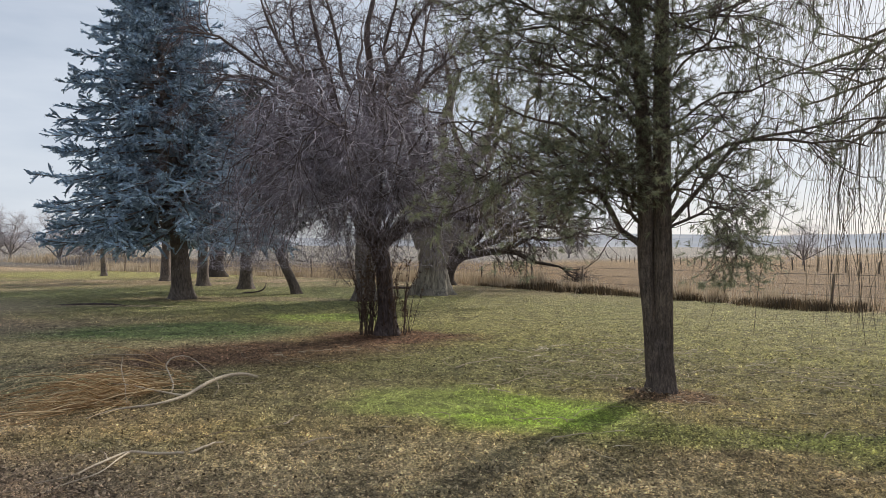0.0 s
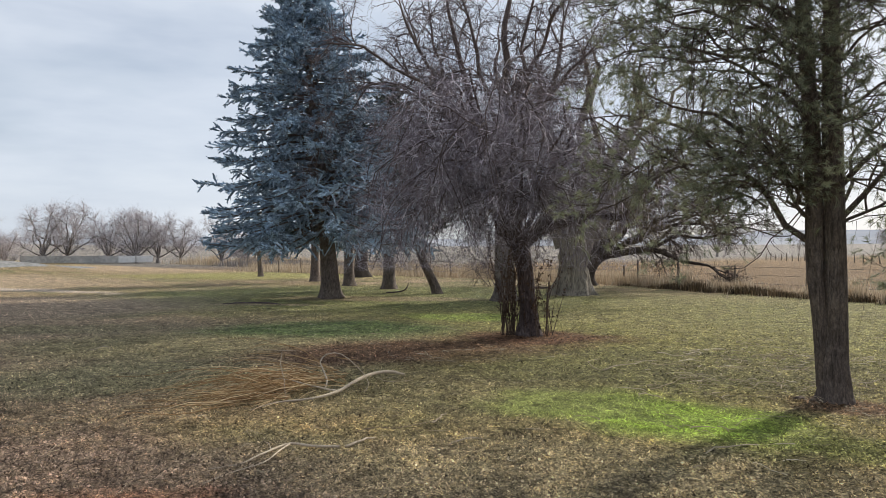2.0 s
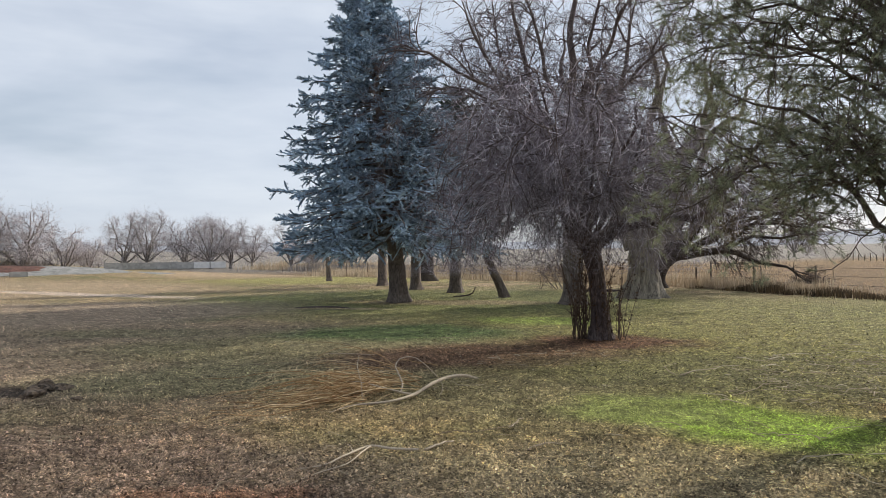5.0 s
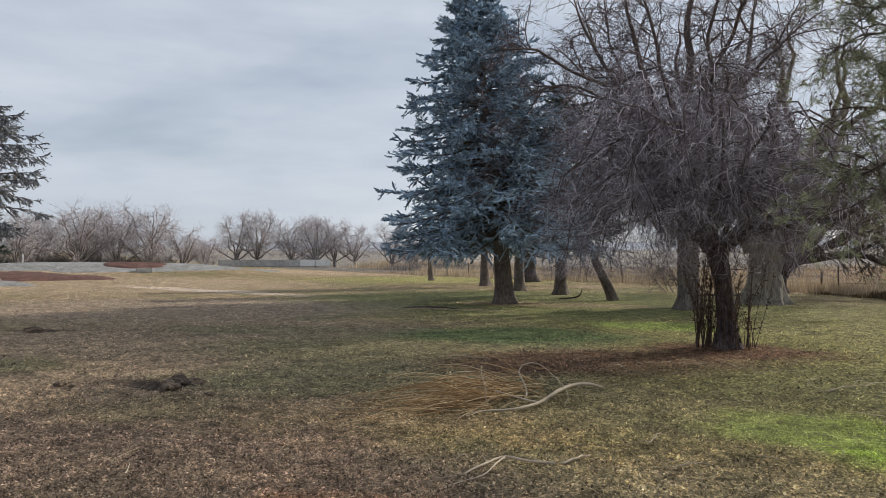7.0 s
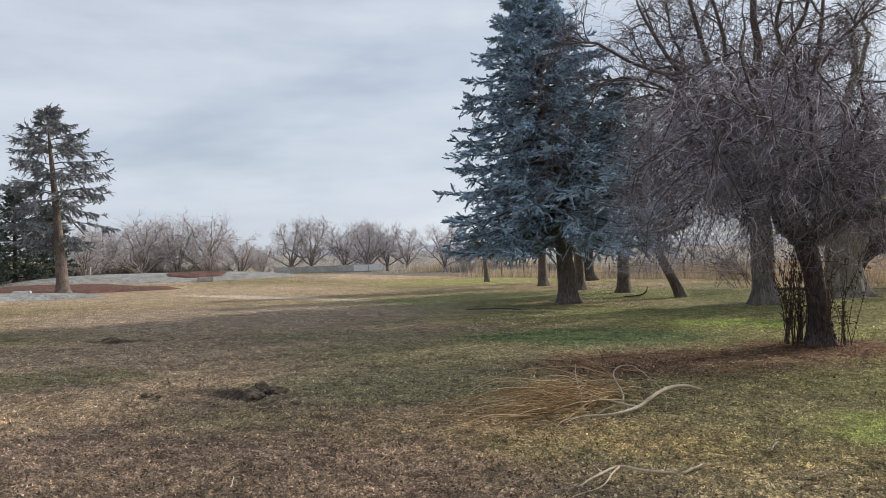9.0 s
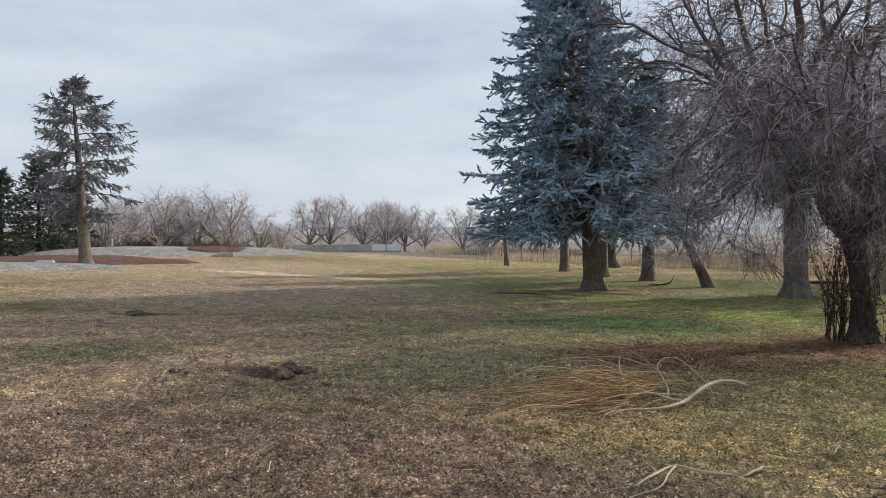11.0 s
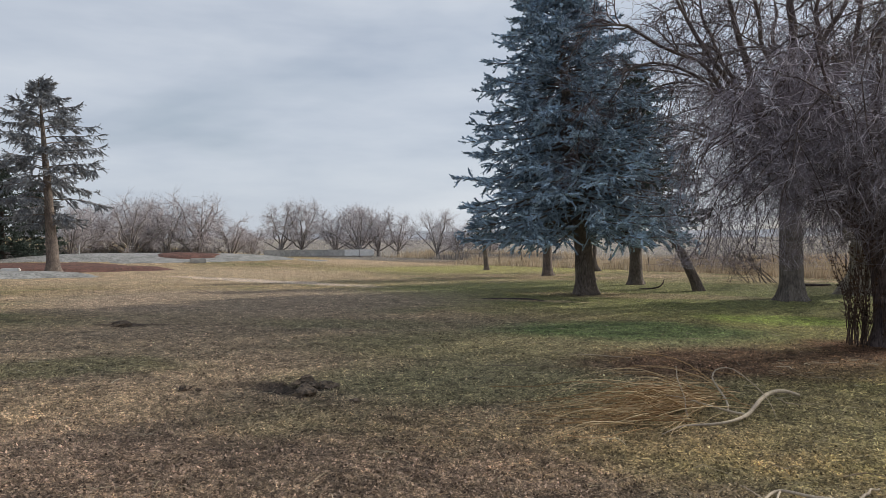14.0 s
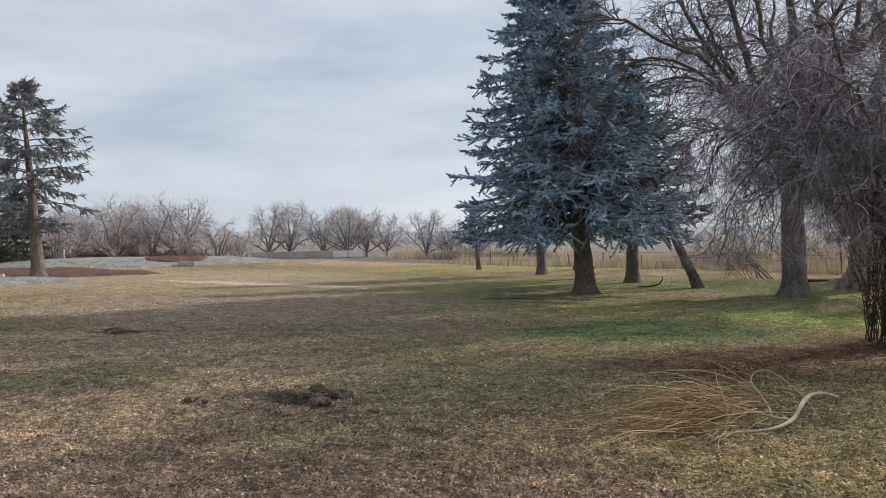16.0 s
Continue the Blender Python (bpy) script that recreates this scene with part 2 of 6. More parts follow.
col = mixc(lawn, 1.0, col, mott, "MULTIPLY")
clump = ramp(lawn, n4.outputs[0], [(0.33, (0.66, 0.65, 0.64)), (0.50, (1.0, 1.0, 1.0)), (0.67, (1.26, 1.25, 1.23))])
col = mixc(lawn, 1.0, col, clump, "MULTIPLY")
# Backlit tuft tops and dark hollows put into the colour as mottling.
tufts = ramp(lawn, n3.outputs[0], [(0.34, (0.44, 0.43, 0.44)), (0.50, (1.0, 1.0, 1.0)), (0.66, (1.58, 1.56, 1.52))])
lush = spot(1.5, 8.87, 1.75, 0.95, -20, gain=0.7)  # the young grass lies smoother, so less painted tuft shading
tufts = mixc(lawn, lush, tufts, (1.0, 1.0, 1.0))
col = mixc(lawn, 1.0, col, tufts, "MULTIPLY")
lawn.links.new(col, gout.inputs[0])
lawn.links.new(field, gout.inputs[1])


def lawn_material(name, lo, hi, per_piece):
    m, nt, b = principled(name, 0.95)
    gr = nt.nodes.new("ShaderNodeGroup")
    gr.node_tree = lawn
    g = node(nt, "ShaderNodeNewGeometry")
    if per_piece:
        k = ramp(nt, g.outputs["Random Per Island"], [(0.0, lo), (0.55, tuple(p * 0.62 + q * 0.38 for p, q in zip(lo, hi))), (0.9, tuple(p * 0.3 + q * 0.7 for p, q in zip(lo, hi))), (1.0, tuple(q * 1.12 for q in hi))])
    else:
        f = node(nt, "ShaderNodeTexNoise", Vector=g.outputs["Position"], Scale=38.0, Detail=4.0, Roughness=0.75)
        k = ramp(nt, f.outputs[0], [(0.30, lo), (0.70, hi)])
        wig = node(nt, "ShaderNodeTexNoise", Vector=g.outputs["Position"], Scale=14.0, Detail=2.0)
        wv = node(nt, "ShaderNodeVectorMath", dict(operation="MULTIPLY_ADD"), i0=wig.outputs["Color"], i1=(0.14, 0.14, 0.0), i2=g.outputs["Position"])
        chips = node(nt, "ShaderNodeTexVoronoi", Vector=wv.outputs[0], Scale=62.0, Randomness=1.0)
        pick = node(nt, "ShaderNodeSeparateColor", Color=chips.outputs["Color"])
        tone = ramp(nt, pick.outputs[0], [(0.0, (0.42, 0.40, 0.40)), (0.35, (0.70, 0.69, 0.67)), (0.72, (1.08, 1.06, 1.02)), (1.0, (1.95, 1.88, 1.75))])
        k = mixc(nt, 1.0, k, tone, "MULTIPLY")
        hum = node(nt, "ShaderNodeTexNoise", Vector=g.outputs["Position"], Scale=13.0, Detail=3.0, Roughness=0.6)
        both = node(nt, "ShaderNodeMath", dict(operation="MULTIPLY_ADD"), i0=hum.outputs[0], i1=3.0, i2=chips.outputs["Distance"])
        bump(nt, b, both.outputs[0], 1.0, 0.04)
    tint = mixc(nt, 1.0, gr.outputs[0], k, "MULTIPLY")
    nt.links.new(tint, b.inputs["Base Color"])
    if per_piece:
        tr = node(nt, "ShaderNodeBsdfTranslucent", Color=tint)
        mx = node(nt, "ShaderNodeMixShader", i0=0.45, i1=b.outputs[0], i2=tr.outputs[0])
        nt.links.new(mx.outputs[0], nt.nodes["Material Output"].inputs[0])
    return m


# Soil tone lowered, blade tone raised: sunlit tips put into the colours.
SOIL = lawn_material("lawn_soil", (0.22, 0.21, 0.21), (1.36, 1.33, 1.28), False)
BLADE = lawn_material("grass_blade", (0.50, 0.51, 0.49), (2.05, 2.0, 1.86), True)
LITTER = lawn_material("leaf_litter", (0.22, 0.20, 0.20), (1.95, 1.89, 1.90), True)
BARK_PINE = bark("pine_bark", (0.075, 0.063, 0.057), (0.27, 0.22, 0.19), scale=1.5, relief=0.02, plates=34.0)
BARK_APPLE = bark("apple_bark", (0.052, 0.041, 0.043), (0.25, 0.20, 0.195), scale=1.2, plates=22.0)
BARK_ASH = bark("ash_bark", (0.115, 0.102, 0.094), (0.35, 0.31, 0.28), scale=1.0, plates=15.0)
BARK_WILLOW = bark("willow_bark", (0.13, 0.116, 0.098), (0.48, 0.435, 0.365), scale=0.45, relief=0.08)
BARK_SPRUCE = bark("spruce_bark", (0.095, 0.080, 0.072), (0.35, 0.295, 0.26), scale=1.3, plates=17.0)
BARK_DARK = bark("dark_bark", (0.030, 0.025, 0.023), (0.12, 0.098, 0.084))
# Far bark is paled and greyed to carry the distance haze.
BARK_FAR = bark("hazed_far_bark", (0.18, 0.165, 0.16), (0.38, 0.35, 0.335))
BARK_DULL = bark("dull_withe_bark", (0.17, 0.13, 0.09), (0.40, 0.32, 0.235), scale=2.5, relief=0.003)
BARK_PALE = bark("pale_branch", (0.38, 0.31, 0.23), (0.66, 0.57, 0.45), scale=2.5, relief=0.004)
# Apple and ash: sun sheen and glare put into the palest shoots' colour.
TWIG_APPLE = twig("apple_twig", (0.140, 0.116, 0.137), (0.86, 0.80, 0.88), 0.27)
TWIG_ASH = twig("ash_twig", (0.100, 0.078, 0.084), (0.48, 0.41, 0.42))
# Darker copy of the ash bark: backlit shade of the boughs in its colour.
BACKLIT_ASH = bark("backlit_ash_bark", (0.074, 0.057, 0.055), (0.25, 0.205, 0.19), scale=1.6, relief=0.01)
TWIG_WILLOW = twig("willow_twig", (0.075, 0.056, 0.036), (0.36, 0.285, 0.17))
SUCKER = bark("sucker_bark", (0.040, 0.028, 0.024), (0.15, 0.105, 0.085), scale=3.0, relief=0.002)


def withe_material():
    """Yellow willow shoots, each object of its own shade."""
    m, nt, b = principled("yellow_withe", 0.7)
    o = node(nt, "ShaderNodeObjectInfo")
    nt.links.new(ramp(nt, o.outputs["Random"], [(0.0, (0.25, 0.14, 0.062)), (0.55, (0.44, 0.285, 0.135)), (1.0, (0.78, 0.60, 0.36))]), b.inputs["Base Color"])
    return m


WITHE = withe_material()
TWIG_STRAW = twig("straw_twig", (0.40, 0.325, 0.215), (0.82, 0.73, 0.56))
TWIG_DARK = twig("dark_twig", (0.046, 0.033, 0.029), (0.24, 0.18, 0.15))
# Far twigs hold the haze of the distance in their pale grey.
TWIG_FAR = twig("hazed_far_twig", (0.44, 0.40, 0.41), (0.72, 0.68, 0.68))
# Pine green lightened by a veil of glare put into the colour.
NEEDLE_PINE = leafy("pine_needle", (0.135, 0.150, 0.105), (0.36, 0.375, 0.245), thin=0.45)
# Own silvery blue, plus bluish haze and inner shade put into the range.
NEEDLE_BLUE = leafy("blue_spruce_needle", (0.14, 0.195, 0.25), (0.60, 0.755, 0.90), thin=0.10)
NEEDLE_DARK = leafy("spruce_needle", (0.032, 0.046, 0.038), (0.09, 0.115, 0.09), thin=0.05)
# Fir needles greyed and lightened: air haze held in their colour.
NEEDLE_FIR = leafy("fir_needle", (0.15, 0.158, 0.175), (0.29, 0.305, 0.325), thin=0.05)
DRY_LEAF = leafy("dry_leaf", (0.035, 0.022, 0.015), (0.13, 0.075, 0.042), 0.8)
REED = leafy("tall_dry_grass", (0.40, 0.315, 0.215), (0.68, 0.56, 0.41), 0.8, 0.25)
WEED = leafy("dark_weed", (0.045, 0.036, 0.026), (0.21, 0.145, 0.08), 0.85, 0.1)
GRAVEL = stone("grey_gravel", (0.15, 0.147, 0.138), (0.37, 0.36, 0.335), 10.0)
MULCH = stone("red_mulch", (0.070, 0.038, 0.030), (0.19, 0.095, 0.072), 12.0)
CONCRETE = stone("concrete", (0.36, 0.35, 0.33), (0.54, 0.52, 0.49), 3.0, dist=0.004)
WHITE = stone("white_paint", (0.70, 0.69, 0.67), (0.83, 0.82, 0.80), 4.0, 0.6, 0.002)
DIRT = stone("wet_dirt", (0.050, 0.038, 0.029), (0.23, 0.17, 0.12), 30.0)
POST_WOOD = bark("post_wood", (0.085, 0.065, 0.05), (0.26, 0.21, 0.165), scale=2.0, relief=0.006)
STEEL = stone("rusty_steel", (0.07, 0.05, 0.04), (0.19, 0.15, 0.125), 30.0, 0.6, 0.001)
SCRUB = leafy("far_scrub", (0.20, 0.175, 0.16), (0.38, 0.34, 0.31), 0.9, 0.0)


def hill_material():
    m, nt, b = principled("hazed_hill", 1.0)
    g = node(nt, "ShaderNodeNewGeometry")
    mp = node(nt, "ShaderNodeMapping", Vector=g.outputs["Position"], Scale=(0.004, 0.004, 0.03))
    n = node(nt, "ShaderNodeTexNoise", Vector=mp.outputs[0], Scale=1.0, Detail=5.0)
    # The blue-grey is air haze put into the hills' colour.
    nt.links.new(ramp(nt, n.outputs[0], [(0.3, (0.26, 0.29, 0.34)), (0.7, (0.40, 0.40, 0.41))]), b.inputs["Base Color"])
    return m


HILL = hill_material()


# ---- mesh tools ----
def mesh_of(name, verts, quads=None, tris=None, smooth=True):
    """A mesh from arrays of corners and of four- and three-sided faces."""
    verts = np.asarray(verts, dtype=np.float32).reshape(-1, 3)
    quads = np.zeros((0, 4), np.int32) if quads is None else np.asarray(quads, np.int32).reshape(-1, 4)
    tris = np.zeros((0, 3), np.int32) if tris is None else np.asarray(tris, np.int32).reshape(-1, 3)
    me = bpy.data.meshes.new(name)
    me.vertices.add(len(verts))
    me.vertices.foreach_set("co", verts.ravel())
    loops = np.concatenate([quads.ravel(), tris.ravel()])
    me.loops.add(len(loops))
    me.loops.foreach_set("vertex_index", loops)
    nq, nt_ = len(quads), len(tris)
    me.polygons.add(nq + nt_)
    starts = np.concatenate([np.arange(nq) * 4, nq * 4 + np.arange(nt_) * 3]).astype(np.int32)
    me.polygons.foreach_set("loop_start", starts)
    me.polygons.foreach_set("use_smooth", np.full(nq + nt_, smooth))
    me.update(calc_edges=True)
    me.validate()
    return me


def thing(name, place, label, category, group=""):
    ob = new(name)
    ob.empty_display_size = 0.3
    ob.location = place
    return tagged(ob, label, category, group)


def part(name, me, material, parent, label="", kind=""):
    """Links a mesh (in world metres about the parent's foot) as one part."""
    ob = new(name, me)
    if not me.materials:
        me.materials.append(material)
    ob.parent = parent
    return tagged(ob, label, kind=kind)


def solid(name, me, material, label, category, kind="", group=""):
    ob = new(name, me)
    me.materials.append(material)
    return tagged(ob, label, category, group, kind)


def unit(v):
    return v / np.maximum(np.linalg.norm(v, axis=-1, keepdims=True), 1e-9)


def tubes(batches):
    """Corners and faces of round stems: batches of (lines (m,k,3), radii (m,k), sides)."""
    vs, qs, off = [], [], 0
    for pts, rad, sides in batches:
        m, k, _ = pts.shape
        if m == 0:
            continue
        tan = unit(np.gradient(pts, axis=1))
        if sides == 1:  # flat ribbons for the finest shoots
            turn = np.random.default_rng(m).normal(0, 1, (m, 1, 3))
            u = unit(np.cross(tan, turn)) * rad[:, :, None]
            vs.append(np.stack([pts - u, pts + u], axis=2).reshape(-1, 3))
            idx = off + np.arange(m * k * 2).reshape(m, k, 2)
            qs.append(np.stack([idx[:, :-1, 0], idx[:, :-1, 1], idx[:, 1:, 1], idx[:, 1:, 0]], axis=-1).reshape(-1, 4))
            off += m * k * 2
            continue
        mean = unit(tan.mean(axis=1))
        ref = np.where(np.abs(mean[:, 2:3]) < 0.8, np.array([[0.0, 0.0, 1.0]]), np.array([[1.0, 0.0, 0.0]]))
        u = unit(np.cross(tan, ref[:, None, :]))
        w = np.cross(tan, u)
        a = np.linspace(0, 2 * np.pi, sides, endpoint=False)
        ring = u[:, :, None, :] * np.cos(a)[None, None, :, None] + w[:, :, None, :] * np.sin(a)[None, None, :, None]
        v = pts[:, :, None, :] + ring * rad[:, :, None, None]
        vs.append(v.reshape(-1, 3))
        idx = off + np.arange(m * k * sides).reshape(m, k, sides)
        nxt = np.roll(idx, -1, axis=2)
        qs.append(np.stack([idx[:, :-1], nxt[:, :-1], nxt[:, 1:], idx[:, 1:]], axis=-1).reshape(-1, 4))
        off += m * k * sides
    return np.concatenate(vs), np.concatenate(qs)


def tube_mesh(name, batches):
    v, q = tubes(batches)
    return mesh_of(name, v, q)


def curve_through(ctrl, k):
    """k points (x, y, z, radius) on a smooth line through the control points."""
    c = np.array(ctrl, float)
    p = np.vstack([2 * c[0] - c[1], c, 2 * c[-1] - c[-2]])
    n = len(c) - 1
    out = []
    for s in np.linspace(0, n - 1e-6, k):
        i, f = int(s), s - int(s)
        a, b_, d, e = p[i], p[i + 1], p[i + 2], p[i + 3]
        out.append(0.5 * (2 * b_ + (d - a) * f + (2 * a - 5 * b_ + 4 * d - e) * f * f + (3 * b_ - a - 3 * d + e) * f ** 3))
    out = np.array(out)
    out[:, 3] = np.maximum(out[:, 3], 0.001)
    return out


def stem_mesh(name, ctrl, k=36, sides=24, rough=0.05, flare=0.0, lobes=5, seed=0.0, capped=False):
    """A trunk: rings along a line, lumpy, with buttress roots at the foot."""
    c = curve_through(ctrl, k)
    tan = unit(np.gradient(c[:, :3], axis=0))
    u = unit(np.cross(tan, np.array([0.0, 1.0, 0.02])))
    w = np.cross(tan, u)
    vs = []
    for i in range(k):
        h = max(c[i, 2], 0.0)
        for j in range(sides):
            a = 2 * math.pi * j / sides
            p = Vector((math.cos(a) * 1.6 + seed, math.sin(a) * 1.6, c[i, 2] * 0.9))
            r = c[i, 3] * (1 + rough * 2.0 * noise.noise(p) + rough * 1.2 * noise.noise(p * 3.1))
            r *= 1 + flare * math.exp(-h / (c[0, 3] * 0.6)) * (0.65 + 0.5 * math.cos(lobes * a + seed * 3) + 0.3 * math.cos((lobes + 2) * a + seed))
            vs.append(c[i, :3] + (u[i] * math.cos(a) + w[i] * math.sin(a)) * r)
    idx = np.arange(k * sides).reshape(k, sides)
    nxt = np.roll(idx, -1, axis=1)
    q = np.stack([idx[:-1], nxt[:-1], nxt[1:], idx[1:]], axis=-1).reshape(-1, 4)
    tris = None
    if capped:
        vs.append(c[-1, :3] + tan[-1] * c[-1, 3] * 0.15)
        top, n = idx[-1], len(vs) - 1
        tris = [(top[j], top[(j + 1) % sides], n) for j in range(sides)]
    return mesh_of(name, vs, q, tris)


def grow(start, way, length, k, droop, wob, rng):
    p, d = start.copy(), unit(way)
    pts = [p]
    step = (length / (k - 1))[:, None]
    for _ in range(k - 1):
        d = unit(d + rng.normal(0, wob, d.shape) + np.array([0, 0, -1.0]) * droop)
        p = p + d * step
        pts.append(p)
    return np.stack(pts, axis=1)


def sprout(pts, rad, n, t0, t1, ang, rng, spread=0.2, flat=0.0):
    """n side shoots a line: foot, heading, place along it, thickness of the parent there."""
    m, k, _ = pts.shape
    t = rng.uniform(t0, t1, (m, n))
    f = t * (k - 1)
    i = np.minimum(f.astype(int), k - 2)
    f = (f - i)[..., None]
    rows = np.arange(m)[:, None]
    a, b_ = pts[rows, i], pts[rows, i + 1]
    foot, tan = a + (b_ - a) * f, unit(b_ - a)
    r = rad[rows, i] * (1 - f[..., 0]) + rad[rows, i + 1] * f[..., 0]
    rnd = rng.normal(0, 1, tan.shape)
    rnd[..., 2] *= 1 - flat
    perp = unit(np.cross(tan, np.cross(rnd, tan)))
    th = rng.normal(ang, spread, (m, n))[..., None]
    way = tan * np.cos(th) + perp * np.sin(th)
    return foot.reshape(-1, 3), way.reshape(-1, 3), t.ravel(), r.ravel()


def ramify(pts, rad, levels, rng):
    """Level after level of shoots; gives each level's lines and radii."""
    out = []
    for lv in levels:
        foot, way, t, r = sprout(pts, rad, lv["n"], lv.get("t0", 0.15), lv.get("t1", 1.0), lv["ang"], rng, lv.get("spread", 0.25), lv.get("flat", 0.0))
        way = way + np.array([0, 0, lv.get("lift", 0.0)])
        length = lv["len"] * (1 - lv.get("fall", 0.45) * t) * rng.lognormal(0, lv.get("vary", 0.28), len(t))
        pts = grow(foot, way, length, lv["k"], lv["droop"], lv["wob"], rng)
        pts[..., 2] = np.maximum(pts[..., 2], lv.get("floor", 0.05))
        r0 = np.minimum(r * 0.8, lv["r"] * rng.lognormal(0, 0.2, len(t)))
        rad = r0[:, None] * np.linspace(1, lv.get("tip", 0.3), lv["k"])[None, :]
        out.append((pts, rad, lv.get("sides", 3)))
    return out


def blades(foot, way, n, length, width, fan, along, rng):
    """n thin three-cornered needles round each shoot."""
    m = len(foot)
    d = unit(np.repeat(way, n, axis=0))
    rnd = rng.normal(0, 1, (m * n, 3))
    perp = unit(np.cross(d, rnd))
    side_ = np.cross(d, perp)
    lead = unit(d + perp * fan * rng.uniform(0.6, 1.4, (m * n, 1)))
    b0 = np.repeat(foot, n, axis=0) + d * (rng.uniform(0, 1, (m * n, 1)) * along)
    ln = length * rng.uniform(0.7, 1.2, (m * n, 1))
    v = np.stack([b0 - side_ * width / 2, b0 + side_ * width / 2, b0 + lead * ln], axis=1)
    return v.reshape(-1, 3), np.arange(m * n * 3).reshape(-1, 3)


def even(stems, k):
    """Stems from control points, all with k points, as one batch."""
    c = np.stack([curve_through(s, k) for s in stems])
    return c[..., :3], c[..., 3]


def bare_tree(name, place, label, stems, levels, bark_mat, twig_mat, seed, trunk, trunk_args=None, group="", limb_sides=9, slim=1.0, gnarl=0.055, size=1.0, bough_mat=None):
    """A leafless tree: trunk, each great limb, and its twigs."""
    rng = np.random.default_rng(seed)
    t = thing(name, (place[0], place[1], gz(*place[:2])), label, "tree", group)
    t.scale = (size, size, size)
    part("trunk", stem_mesh("trunk", trunk, **(trunk_args or {})), bark_mat, t)
    pts, rad = even(stems, 18)
    rad *= slim
    for s in range(len(stems)):
        ln = np.linalg.norm(pts[s, -1] - pts[s, 0])
        for i in range(18):
            v = Vector((seed * 0.7 + s * 3.1, i * 0.33, 0))
            pts[s, i] += np.array([noise.noise(v), noise.noise(v + Vector((9, 0, 0))), noise.noise(v + Vector((0, 0, 9)))]) * gnarl * ln * min(1.0, i / 5)
    for s in range(len(stems)):
        part("limb", tube_mesh("limb", [(pts[s:s + 1], rad[s:s + 1], limb_sides)]), bough_mat or bark_mat, t)
    grown = ramify(pts, rad, levels, rng)
    part("branchwork", tube_mesh("branchwork", grown[:1]), bough_mat or bark_mat, t, kind="stuff")
    part("crown", tube_mesh("crown", grown[1:]), twig_mat, t, kind="stuff")
    return t


def foliage_mesh(p2, finger, hang, twigs_, blade, rng, reach=(4, 9), nside=2):
    """Needle-clad shoots: a slim core, side shoots and bristles all round."""
    r2 = finger * rng.uniform(0.7, 1.2, (len(p2), 1)) * np.array([[0.55, 1.0, 0.85, 0.12]])
    f3, w3, _, _ = sprout(p2, r2, nside, 0.12, 0.92, 0.66, rng, 0.2, 0.45)
    p3 = grow(f3, unit(w3 + np.array([0, 0, hang * 0.5 + 0.08])), finger * rng.uniform(*reach, len(f3)), 3, 0.0, 0.06, rng)
    r3 = np.full((len(p3), 3), finger * 0.8) * np.array([[0.6, 0.9, 0.12]])
    v, q = tubes([(p2, r2, 3), (p3, r3, 1)])
    v = v + rng.normal(0, finger * 0.25, v.shape)
    feet, ways = [], []
    for line, count in ((p2, twigs_ * 3), (p3, twigs_ * 2)):
        bf, bw, _, _ = sprout(line, line[..., 0] * 0, count, 0.0, 1.0, 0.85, rng, 0.2)
        feet.append(bf)
        ways.append(bw)
    bv, bt = blades(np.vstack(feet), np.vstack(ways), 1, blade[0], blade[1], 0.15, 0.001, rng)
    return mesh_of("foliage", np.vstack([v, bv]), q, bt + len(v), False)


